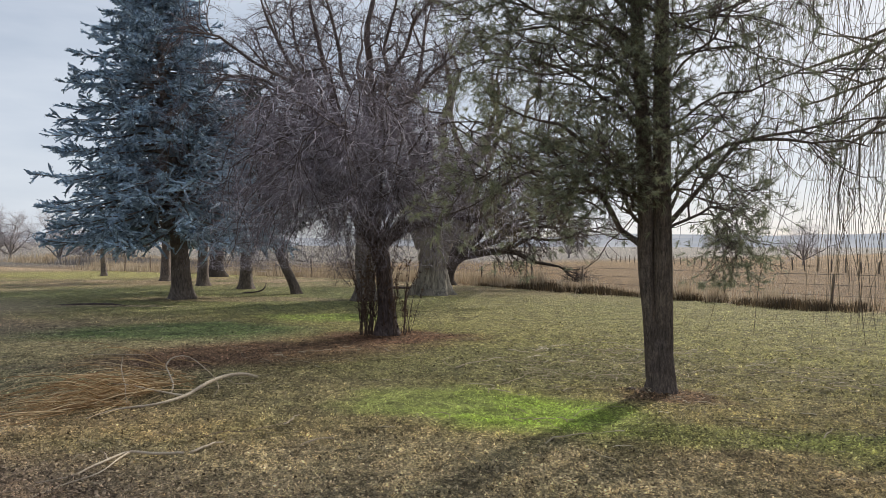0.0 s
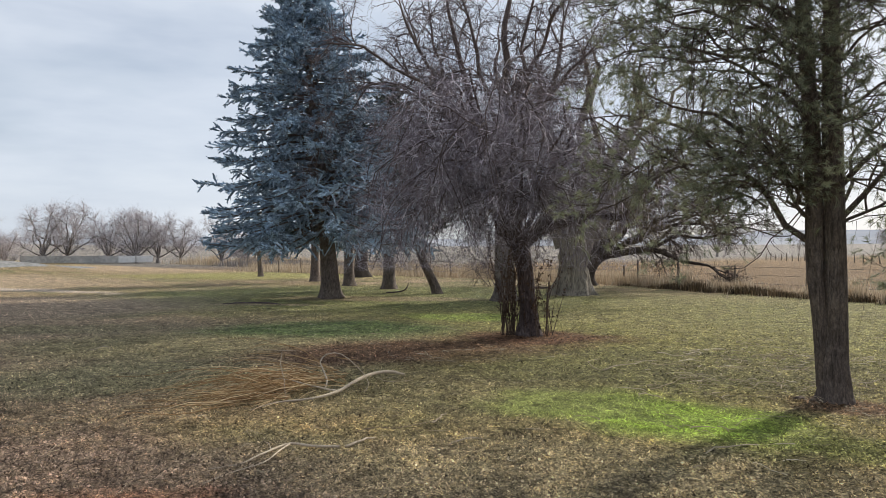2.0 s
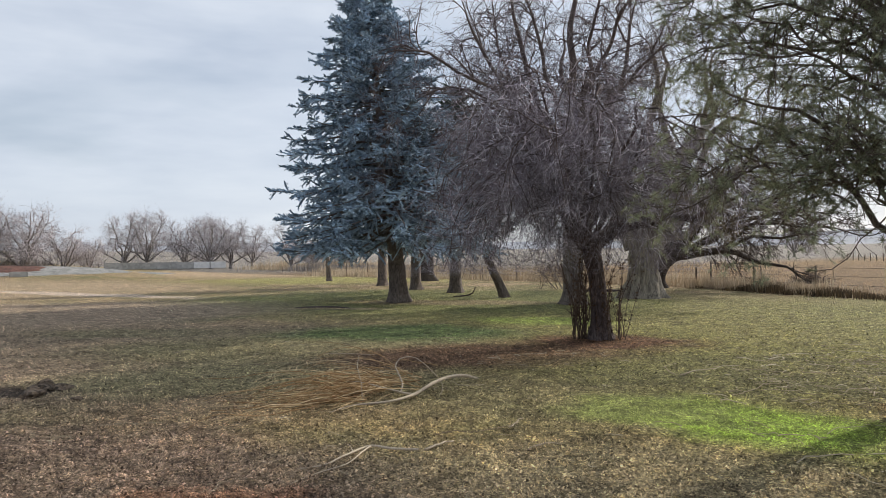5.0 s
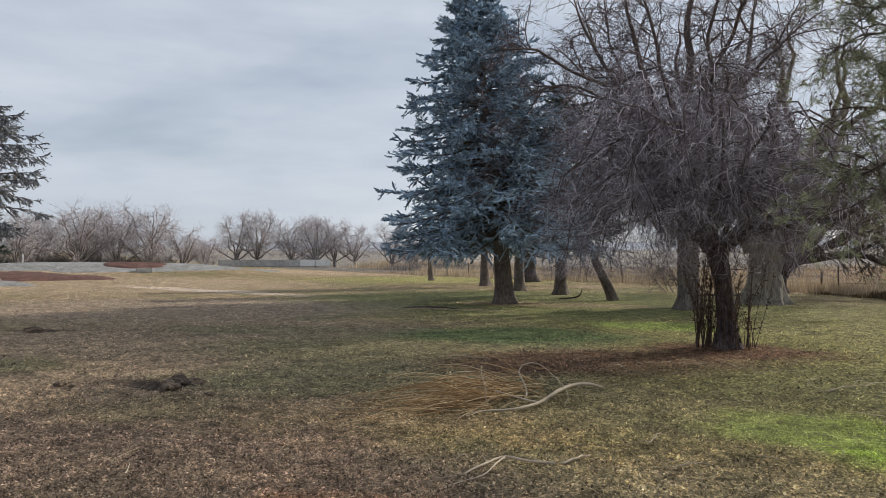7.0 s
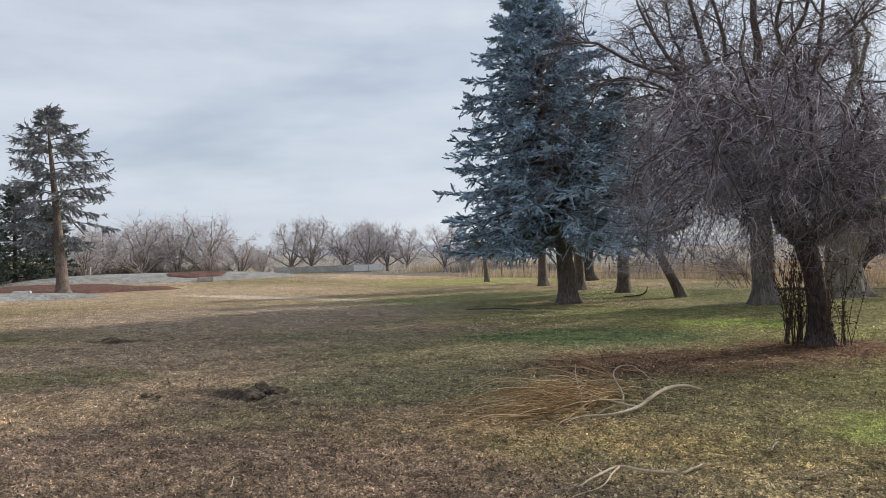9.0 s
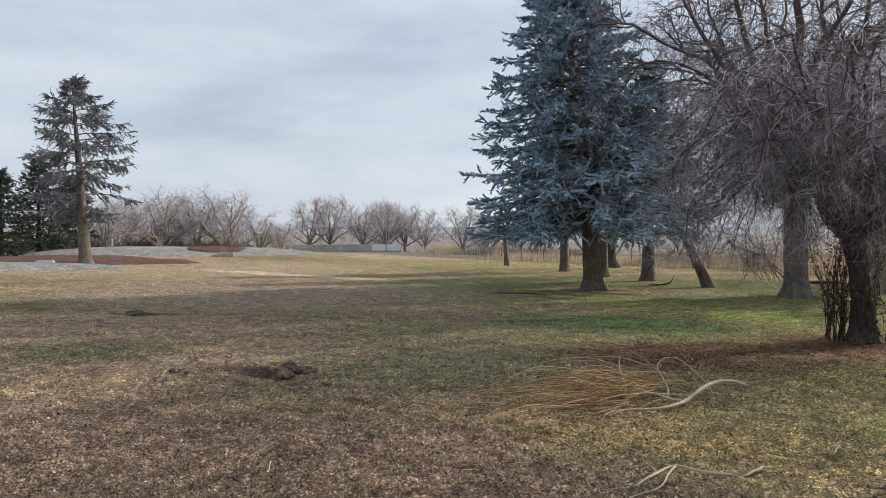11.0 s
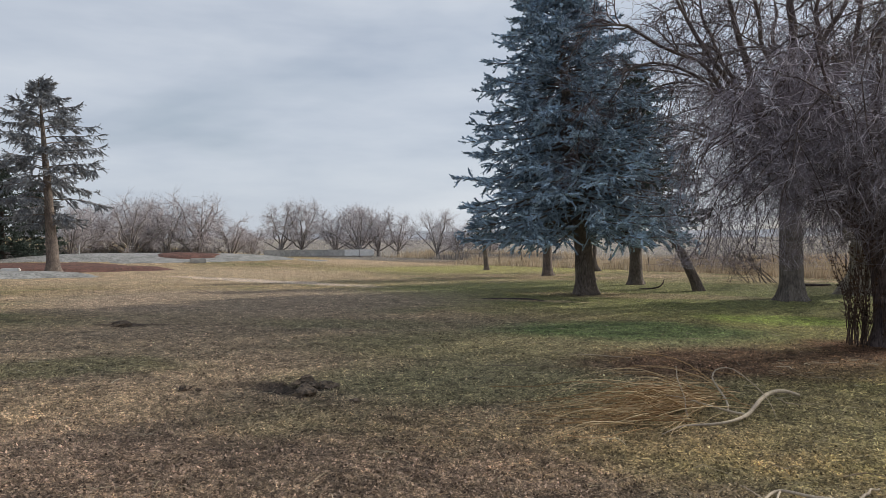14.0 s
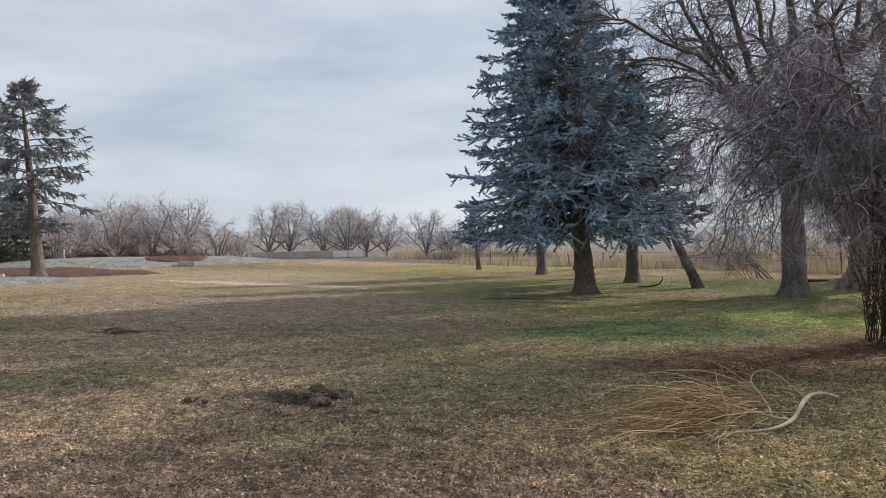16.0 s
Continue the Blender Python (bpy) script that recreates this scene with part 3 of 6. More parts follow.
def conifer(name, place, label, height, z0, profile, bark_mat, needle_mat, seed, r0, lean=(0, 0), whorl=0.30, per=7, shoots=9.0, twigs_=5, blade=(0.07, 0.02, 8), droop=0.05, lift=0.1, gaps=0.0, group="", flare=0.45, tip_up=0.06, single=False, finger=0.05, hang=0.0, reach=(4, 9), side_len=0.20, ragged=(0.70, 1.10), nside=2, fork=0.85):
    """A spruce or fir: whorls of boughs, side shoots, and needles on every shoot."""
    rng = np.random.default_rng(seed)
    t = thing(name, (place[0], place[1], gz(*place[:2])), label, "tree", group)
    ctrl = [(0, 0, -0.1, r0), (lean[0] * 0.1, lean[1] * 0.1, height * 0.12, r0 * 0.82), (lean[0] * 0.45, lean[1] * 0.45, height * 0.5, r0 * 0.5), (lean[0], lean[1], height, 0.02)]
    part("trunk", stem_mesh("trunk", ctrl, k=40, sides=20, rough=0.05, flare=flare, seed=seed * 0.37), bark_mat, t)
    zs = np.arange(z0, height - 0.1, whorl)
    foot, way, length = [], [], []
    for z in zs:
        n = max(3, int(round(per * (0.6 + 0.4 * (1 - z / height)))))
        a0 = rng.uniform(0, 6.28)
        for j in range(n):
            if rng.uniform() < gaps:
                continue
            a = a0 + j * 6.283 / n + rng.normal(0, 0.2)
            f = (z / height)
            foot.append((lean[0] * f ** 1.05, lean[1] * f ** 1.05, z + rng.uniform(-0.12, 0.12)))
            way.append((math.cos(a), math.sin(a), lift + 0.55 * f * f))
            length.append(np.interp(z, profile[0], profile[1]) * rng.uniform(*ragged))
    foot, way, length = np.array(foot), np.array(way), np.array(length)
    k = 7
    d = unit(way)
    pts, p = [foot], foot
    for s in range(k - 1):
        bend = -droop if s < 3 else tip_up
        d = unit(d + np.array([0, 0, bend]) + rng.normal(0, 0.05, d.shape))
        p = p + d * (length / (k - 1))[:, None]
        pts.append(p)
    pts = np.stack(pts, axis=1)
    if single:  # the lowest boughs end in an even skirt
        pts[..., 2] = np.maximum(pts[..., 2], z0 - 0.62 + 0.12 * np.sin(5.0 * foot[:, 2:] + 3.0 * pts[..., 0]))
    rad = (0.012 + 0.010 * length)[:, None] * np.linspace(1, 0.25, k)[None, :]
    n = max(4, int(shoots * length.mean()))
    f2, w2, t2, _ = sprout(pts, rad, n, 0.18, 1.0, fork, rng, 0.22, 0.75)
    l2 = np.repeat(length, n) * side_len * (1.25 - 0.8 * t2) + 0.16
    w2 = unit(w2 + np.array([0, 0, hang]))
    p2 = grow(f2, w2, l2 * rng.uniform(0.7, 1.25, len(l2)), 4, 0.04, 0.08, rng)
    ends = grow(pts[:, -1], unit(pts[:, -1] - pts[:, -2]) + np.array([0, 0, 0.2]), np.full(len(pts), finger * 9), 4, 0.0, 0.05, rng)
    if single:  # each bough with its own foliage
        for i in range(len(pts)):
            bough = part("bough", tube_mesh("bough", [(pts[i:i + 1], rad[i:i + 1], 5)]), bark_mat, t)
            part("foliage", foliage_mesh(np.concatenate([p2[i * n:i * n + n], ends[i:i + 1]]), finger, hang, twigs_, blade, rng, reach, nside), needle_mat, bough, kind="stuff")
    else:
        part("branchwork", tube_mesh("branchwork", [(pts, rad, 4)]), bark_mat, t, kind="stuff")
        part("crown", foliage_mesh(np.concatenate([p2, ends]), finger, hang, twigs_, blade, rng, reach, nside), needle_mat, t, kind="stuff")
    return t


# ---- ground ----
def gz(x, y):
    """Height of the ground: flat lawn that climbs a little towards the gravel, low berms by the gravel beds, a slow rise far off."""
    r = math.hypot(x, y)
    z = 0.0
    z += 0.013 * max(0.0, -0.85 * x - 0.52 * y - 3.2)
    if r > 75:
        z += (r - 75) ** 2 / (r + 150) * 0.0115
    z += 1.05 * math.exp(-(((x + 52.6) * 0.54 + (y - 39.1) * 0.84) / 13) ** 4 - (((x + 52.6) * -0.84 + (y - 39.1) * 0.54) / 4.2) ** 2)
    if r < 60:
        z += 0.05 * noise.noise(Vector((x * 0.35, y * 0.35, 0))) + 0.018 * noise.noise(Vector((x * 1.9, y * 1.9, 3)))
        z -= 0.10 * math.exp(-((x + 6.78) / 0.38) ** 2 - ((y - 7.80) / 0.26) ** 2)
    return z


radii_ = [0.4 * i for i in range(1, 61)] + [24 * 1.055 ** i for i in range(1, 92)]
spokes = 288
gv = [(0, 0, gz(0, 0))]
for r in radii_:
    for j in range(spokes):
        a = 2 * math.pi * j / spokes
        x, y = r * math.sin(a), r * math.cos(a)
        gv.append((x, y, gz(x, y)))
gi = 1 + np.arange(len(radii_) * spokes).reshape(len(radii_), spokes)
gn = np.roll(gi, -1, axis=1)
gq = np.stack([gi[:-1], gi[1:], gn[1:], gn[:-1]], axis=-1).reshape(-1, 4)
gt = [(0, gi[0, j], gn[0, j]) for j in range(spokes)]
solid("ground", mesh_of("ground", gv, gq, gt), SOIL, "wide winter lawn, brown and patchy green, running into straw fields", "ground", "structure")


def wedge(n, r0, r1, rng, power=1.0, a0=-52.0, a1=68.0):
    """Places spread over the lawn in front of the path."""
    a = np.radians(rng.uniform(a0, a1, n))
    u = rng.beta(1.0, 4.2, n) if power == 0 else rng.uniform(0, 1, n) ** power
    r = r0 + (r1 - r0) * u
    return 0.4 - r * np.sin(a), 1.5 + r * np.cos(a), r


def oval(x, y, px, py, rx, ry, turn):
    """How far points lie from an oval's middle, its rim at 1."""
    c, s_ = math.cos(radians(turn)), math.sin(radians(turn))
    return np.hypot(((x - px) * c + (y - py) * s_) / rx, ((y - py) * c - (x - px) * s_) / ry)


def dug(x, y):
    """True on the bare soil of the small hole."""
    return oval(x, y, -6.78, 7.82, 0.46, 0.30, 20) < 1.0


def grass_blades(n, seed):
    rng = np.random.default_rng(seed)
    x, y, r = wedge(n, 2.4, 40.0, rng, 0.0)
    young = rng.uniform(-1, 1, (2, 26000)) * np.array([[2.3], [1.5]])  # a thicker sward on the green patch
    x, y, r = (np.concatenate(p) for p in ((x, 1.5 + young[0]), (y, 8.87 + young[1]), (r, np.full(26000, 7.4))))
    keep = ~dug(x, y)
    keep[n:] &= oval(x[n:], y[n:], 1.5, 8.87, 2.0, 1.1, -20) < rng.uniform(0.6, 1.1, 26000)
    x, y, r = x[keep], y[keep], r[keep]
    n = len(x)
    z = np.array([gz(p, q) for p, q in zip(x, y)])
    a, el = rng.uniform(0, 6.283, n), np.radians(rng.uniform(4, 50, n))
    ln = rng.uniform(0.011, 0.030, n) * (0.85 + r / 16)
    wd = rng.uniform(0.0026, 0.0050, n) * (0.7 + r / 12)
    foot = np.stack([x, y, z], axis=1)
    sd = np.stack([-np.sin(a), np.cos(a), np.zeros(n)], axis=1) * wd[:, None]
    tip = foot + np.stack([np.cos(a) * np.cos(el), np.sin(a) * np.cos(el), np.sin(el)], axis=1) * ln[:, None]
    v = np.stack([foot - sd, foot + sd, tip], axis=1).reshape(-1, 3)
    return mesh_of("lawn_grass", v, None, np.arange(n * 3).reshape(-1, 3), False)


def litter(n, seed):
    rng = np.random.default_rng(seed)
    x, y, r = wedge(n, 2.4, 24.0, rng, 0.0)
    keep = ~dug(x, y) & (oval(x, y, 1.5, 8.87, 1.9, 1.05, -20) > rng.uniform(0.7, 1.15, n))
    x, y, r = x[keep], y[keep], r[keep]
    n = len(x)
    z = np.array([gz(p, q) for p, q in zip(x, y)]) + rng.uniform(0.006, 0.026, n)
    c = np.stack([x, y, z], axis=1)
    u = unit(np.stack([rng.normal(0, 1, n), rng.normal(0, 1, n), rng.normal(0, 0.45, n)], axis=1))
    w = unit(np.cross(u, np.stack([rng.normal(0, 0.4, n), rng.normal(0, 0.4, n), np.ones(n)], axis=1)))
    ln = (rng.uniform(0.007, 0.016, n) * (0.8 + r / 16))[:, None]
    wd = ln * rng.uniform(0.4, 0.85, (n, 1))
    v = np.stack([c - u * ln, c + w * wd, c + u * ln + np.array([0, 0, 0.004]), c - w * wd], axis=1).reshape(-1, 3)
    return mesh_of("leaf_litter", v, np.arange(n * 4).reshape(-1, 4), None, False)


solid("lawn_grass", grass_blades(330000, 11), BLADE, "short dormant lawn grass, straw brown with green patches", "grass", "stuff")
solid("leaf_litter", litter(165000, 12), LITTER, "dry curled leaf scraps lying over the lawn", "leaves", "stuff")


def bed(name, x, y, rl, rw, turn, lift, material, label, seed, mound=0.0):
    """A low spread of loose stone or bark, draped on the ground, its rim uneven."""
    rings, n = 8, 56
    v, ca, sa = [(x, y, gz(x, y) + lift + mound)], math.cos(radians(turn)), math.sin(radians(turn))
    for i in range(1, rings + 1):
        for j in range(n):
            a = 2 * math.pi * j / n
            k = (i / rings) * (1 + 0.25 * noise.noise(Vector((math.cos(a) * 1.7 + seed, math.sin(a) * 1.7, 0))))
            p, q = rl * k * math.cos(a), rw * k * math.sin(a)
            px, py = x + p * ca - q * sa, y + p * sa + q * ca
            f = i / rings
            v.append((px, py, gz(px, py) + (lift if i < rings else -0.05) + mound * (1 - f * f) + 0.04 * noise.noise(Vector((px, py, seed)))))
    idx = 1 + np.arange(rings * n).reshape(rings, n)
    nx = np.roll(idx, -1, axis=1)
    q = np.stack([idx[:-1], idx[1:], nx[1:], nx[:-1]], axis=-1).reshape(-1, 4)
    t = [(0, idx[0, j], nx[0, j]) for j in range(n)]
    return solid(name, mesh_of(name, v, q, t), material, label, "ground", "structure")


bed("gravel_berm", -53.79, 38.33, 15, 6.0, 57, 0.05, GRAVEL, "low berm of grey gravel", 3.0)
bed("mulch_bed", -50.02, 26.14, 9.0, 5.5, 57, 0.14, MULCH, "red-brown bark mulch bed round the old fir", 2.0, 0.28)
bed("mulch_patch", -50.0, 39.9, 2.5, 1.5, 57, 0.10, MULCH, "red mulch patch on the gravel berm", 4.0, 0.1)
bed("gravel_bed", -42.99, 17.82, 8.5, 3.6, 57, 0.06, GRAVEL, "grey gravel spread at the lawn's edge", 1.0, 0.32)
bed("gravel_bed", -60.75, 56.12, 9, 3.0, 50, 0.06, GRAVEL, "grey gravel spread beyond the lawn", 5.0, 0.3)

# hills on the horizon, their haze held in the base colour
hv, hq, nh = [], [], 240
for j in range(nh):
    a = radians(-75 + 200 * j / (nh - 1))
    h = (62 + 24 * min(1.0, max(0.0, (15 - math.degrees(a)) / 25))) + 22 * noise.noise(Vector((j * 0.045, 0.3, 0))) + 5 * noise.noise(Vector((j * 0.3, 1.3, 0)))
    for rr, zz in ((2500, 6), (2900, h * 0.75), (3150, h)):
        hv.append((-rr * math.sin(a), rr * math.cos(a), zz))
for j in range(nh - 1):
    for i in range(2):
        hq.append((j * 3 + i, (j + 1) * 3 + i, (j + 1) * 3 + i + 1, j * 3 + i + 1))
solid("backdrop", mesh_of("backdrop", hv, hq), HILL, "hills along the far horizon, pale blue-grey haze in their colour", "hills", "structure")


# ---- the pine beside the path ----
def young_pine():
    rng = np.random.default_rng(5)
    t = thing("pine_tree", (3.54, 9.98, 0), "young long-needled pine with a twin stem on the lawn", "tree")
    part("trunk", stem_mesh("trunk", [(0.05, 0, -0.08, 0.168), (0.04, 0, 0.35, 0.148), (0.0, 0.03, 0.9, 0.110), (-0.04, 0.04, 1.5, 0.095), (-0.05, 0.02, 1.9, 0.07)], k=44, sides=28, rough=0.05, flare=0.28, seed=0.4), BARK_PINE, t)
    left = [(-0.05, 0.0, 0.15, 0.088), (-0.105, -0.03, 0.9, 0.076), (-0.15, -0.03, 1.5, 0.084), (-0.155, -0.03, 2.4, 0.092), (-0.20, 0.05, 3.8, 0.08), (-0.32, 0.1, 5.8, 0.055), (-0.4, 0.1, 8.2, 0.015)]
    right = [(0.075, 0.0, 0.15, 0.108), (0.066, -0.035, 0.9, 0.108), (0.052, -0.04, 1.5, 0.116), (0.04, -0.02, 2.4, 0.11), (0.04, 0.0, 3.8, 0.09), (0.02, -0.1, 6.0, 0.06), (0.0, -0.1, 8.8, 0.015)]
    for s in (left, right):
        part("stem", stem_mesh("stem", s, k=30, sides=16, rough=0.04, seed=s[0][0] * 9), BARK_PINE, t)
    # great lower limbs, then limbs up both stems
    limbs = []
    limbs += [
        [(-0.1, 0, 1.65, 0.055), (-0.45, 0.05, 1.95, 0.045), (-0.85, 0.1, 2.45, 0.038), (-1.3, 0.15, 2.95, 0.030), (-1.8, 0.15, 3.2, 0.020), (-2.4, 0.1, 3.2, 0.008)],
        [(-0.95, 0.1, 2.55, 0.026), (-1.3, 0.05, 2.6, 0.021), (-1.75, 0.0, 2.45, 0.015), (-2.4, -0.05, 2.15, 0.008)],
        [(-0.6, 0.05, 2.1, 0.020), (-0.9, 0.3, 2.25, 0.016), (-1.2, 0.5, 2.0, 0.012), (-1.5, 0.6, 1.6, 0.006)],
        [(-1.3, 0.05, 2.6, 0.020), (-1.8, -0.25, 2.65, 0.015), (-2.2, -0.35, 2.45, 0.011), (-2.55, -0.4, 2.1, 0.006)]]
    limbs += [
        [(-0.1, 0, 1.8, 0.026), (-0.35, -0.2, 2.15, 0.020), (-0.7, -0.4, 2.35, 0.014), (-1.2, -0.5, 2.3, 0.007)],
        [(0.1, 0, 2.05, 0.030), (0.4, 0.3, 2.6, 0.024), (0.75, 0.5, 3.2, 0.017), (1.2, 0.6, 3.7, 0.008)],
        [(0.1, 0, 1.90, 0.026), (0.4, 0.0, 2.04, 0.022), (0.68, 0.0, 2.18, 0.017), (0.92, 0.0, 2.08, 0.012), (1.0, 0.0, 1.70, 0.007)],
        [(0.1, 0, 1.95, 0.045), (0.42, 0, 2.35, 0.037), (0.9, 0.05, 2.85, 0.030), (1.7, 0.1, 3.15, 0.020), (2.7, 0.1, 3.2, 0.010)]]
    limbs += [
        [(-0.15, 0, 1.95, 0.036), (-0.35, -0.12, 2.15, 0.030), (-0.52, -0.2, 2.45, 0.024), (-0.75, -0.3, 2.8, 0.012)],
        [(-0.15, 0, 2.08, 0.034), (-0.32, 0.1, 2.28, 0.028), (-0.45, 0.15, 2.62, 0.022), (-0.7, 0.2, 3.2, 0.010)],
        [(-0.4, -0.1, 2.3, 0.020), (-0.6, -0.35, 2.5, 0.016), (-0.85, -0.5, 2.5, 0.012), (-1.15, -0.6, 2.35, 0.006)]]
    limbs += [  # a leafy spray hanging low
        [(0.5, 0, 2.09, 0.014), (0.66, -0.1, 2.05, 0.012), (0.75, -0.2, 1.85, 0.009), (0.72, -0.25, 1.6, 0.006)],
        [(0.6, 0, 2.14, 0.014), (0.78, 0.1, 2.05, 0.012), (0.90, 0.15, 1.85, 0.009), (0.92, 0.2, 1.65, 0.006)]]
    limbs += [
        [(-0.1, 0, 2.0, 0.05), (-0.4, -0.1, 2.5, 0.04), (-1.0, -0.25, 3.0, 0.03), (-1.9, -0.4, 3.3, 0.012)],
        [(0.1, 0, 2.3, 0.045), (0.5, -0.2, 2.75, 0.035), (1.2, -0.4, 2.9, 0.025), (2.1, -0.5, 2.75, 0.010)]]
    for z in np.concatenate([np.arange(2.7, 5.6, 0.15), np.arange(5.6, 8.4, 0.2)]):
        st = left if rng.uniform() < 0.5 else right
        f = curve_through(st, 40)
        b0 = f[int(np.argmin(np.abs(f[:, 2] - z)))]
        pick = rng.uniform()
        a = rng.uniform(1.9, 4.7) if pick < 0.30 else rng.uniform(-1.6, 0.9) if pick < 0.62 else rng.uniform(0, 6.283)
        ln = np.interp(z, (2.4, 5.0, 8.4), (2.35, 2.3, 0.8)) * rng.uniform(0.75, 1.15)
        up = rng.uniform(-0.05, 0.95)
        sag = rng.uniform(0.1, 0.9)
        c, s_ = math.cos(a), math.sin(a)
        r = 0.007 + 0.0068 * ln
        limbs.append([(b0[0], b0[1], z, r), (b0[0] + c * ln * 0.35, b0[1] + s_ * ln * 0.35, z + up * ln * 0.35, r * 0.75), (b0[0] + c * ln * 0.7, b0[1] + s_ * ln * 0.7, z + up * ln * 0.55, r * 0.5), (b0[0] + c * ln, b0[1] + s_ * ln, z + up * ln * sag, r * 0.25)])
    for z in np.arange(3.0, 5.7, 0.21):  # long limbs reaching over the lawn
        a, ln, sag = rng.uniform(2.7, 3.75), rng.uniform(2.0, 2.7), rng.uniform(-0.25, 0.35)
        c, s_ = math.cos(a), math.sin(a)
        limbs.append([(-0.15, 0, z, 0.034), (c * ln * 0.35, s_ * ln * 0.35, z + 0.45, 0.026), (c * ln * 0.7, s_ * ln * 0.7, z + 0.6, 0.017), (c * ln, s_ * ln, z + 0.5 + sag, 0.007)])
    for z in np.arange(2.3, 5.2, 0.20):  # short leafy ones that hide the stems
        a, ln = rng.uniform(-3.1, -0.9), rng.uniform(0.7, 1.5)
        c, s_ = math.cos(a), math.sin(a)
        limbs.append([(-0.05, -0.05, z, 0.022), (c * ln * 0.35, s_ * ln * 0.35, z + 0.1, 0.018), (c * ln * 0.7, s_ * ln * 0.7, z + 0.15, 0.012), (c * ln, s_ * ln, z - 0.1, 0.006)])
    pts, rad = even(limbs, 12)
    rad *= 0.74
    for i in range(len(limbs)):
        for j in range(12):
            v = Vector((i * 2.7, j * 0.42, 0))
            pts[i, j] += np.array([noise.noise(v), noise.noise(v + Vector((9, 0, 0))), noise.noise(v + Vector((0, 0, 9)))]) * 0.16 * min(1.0, j / 4)
    lv = [dict(n=16, ang=0.9, len=0.85, droop=0.0, wob=0.30, k=6, r=0.009, t0=0.2, fall=0.35, sides=4, tip=0.4, floor=1.25),
          dict(n=8, ang=0.75, len=0.30, droop=0.02, wob=0.28, k=4, r=0.0045, t0=0.15, sides=1, tip=0.5, floor=1.25)]
    for i in range(len(limbs)):
        limb = part("limb", tube_mesh("limb", [(pts[i:i + 1], rad[i:i + 1], 7)]), BARK_PINE, t)
        grown = ramify(pts[i:i + 1], rad[i:i + 1], lv, rng)
        part("branchwork", tube_mesh("branchwork", grown), BARK_PINE, limb, kind="stuff")
        tw = grown[1][0]
        tw = tw[rng.uniform(0, 1, len(tw)) < np.where((tw[:, -1, 0] < 0.25) | (tw[:, -1, 2] < 2.0), 0.66, 0.42)]
        if len(tw) == 0:
            continue
        lead = grown[0][0]
        way = np.vstack([unit(tw[:, -1] - tw[:, -2]), unit(lead[:, -1] - lead[:, -2])])
        foot = np.vstack([tw[:, -1], lead[:, -1]]) - way * 0.10
        v, tr = blades(foot, way + rng.normal(0, 0.4, way.shape), 30, 0.070, 0.0062, 1.5, 0.12, rng)
        part("foliage", mesh_of("foliage", v, None, tr, False), NEEDLE_PINE, limb, kind="stuff")


young_pine()


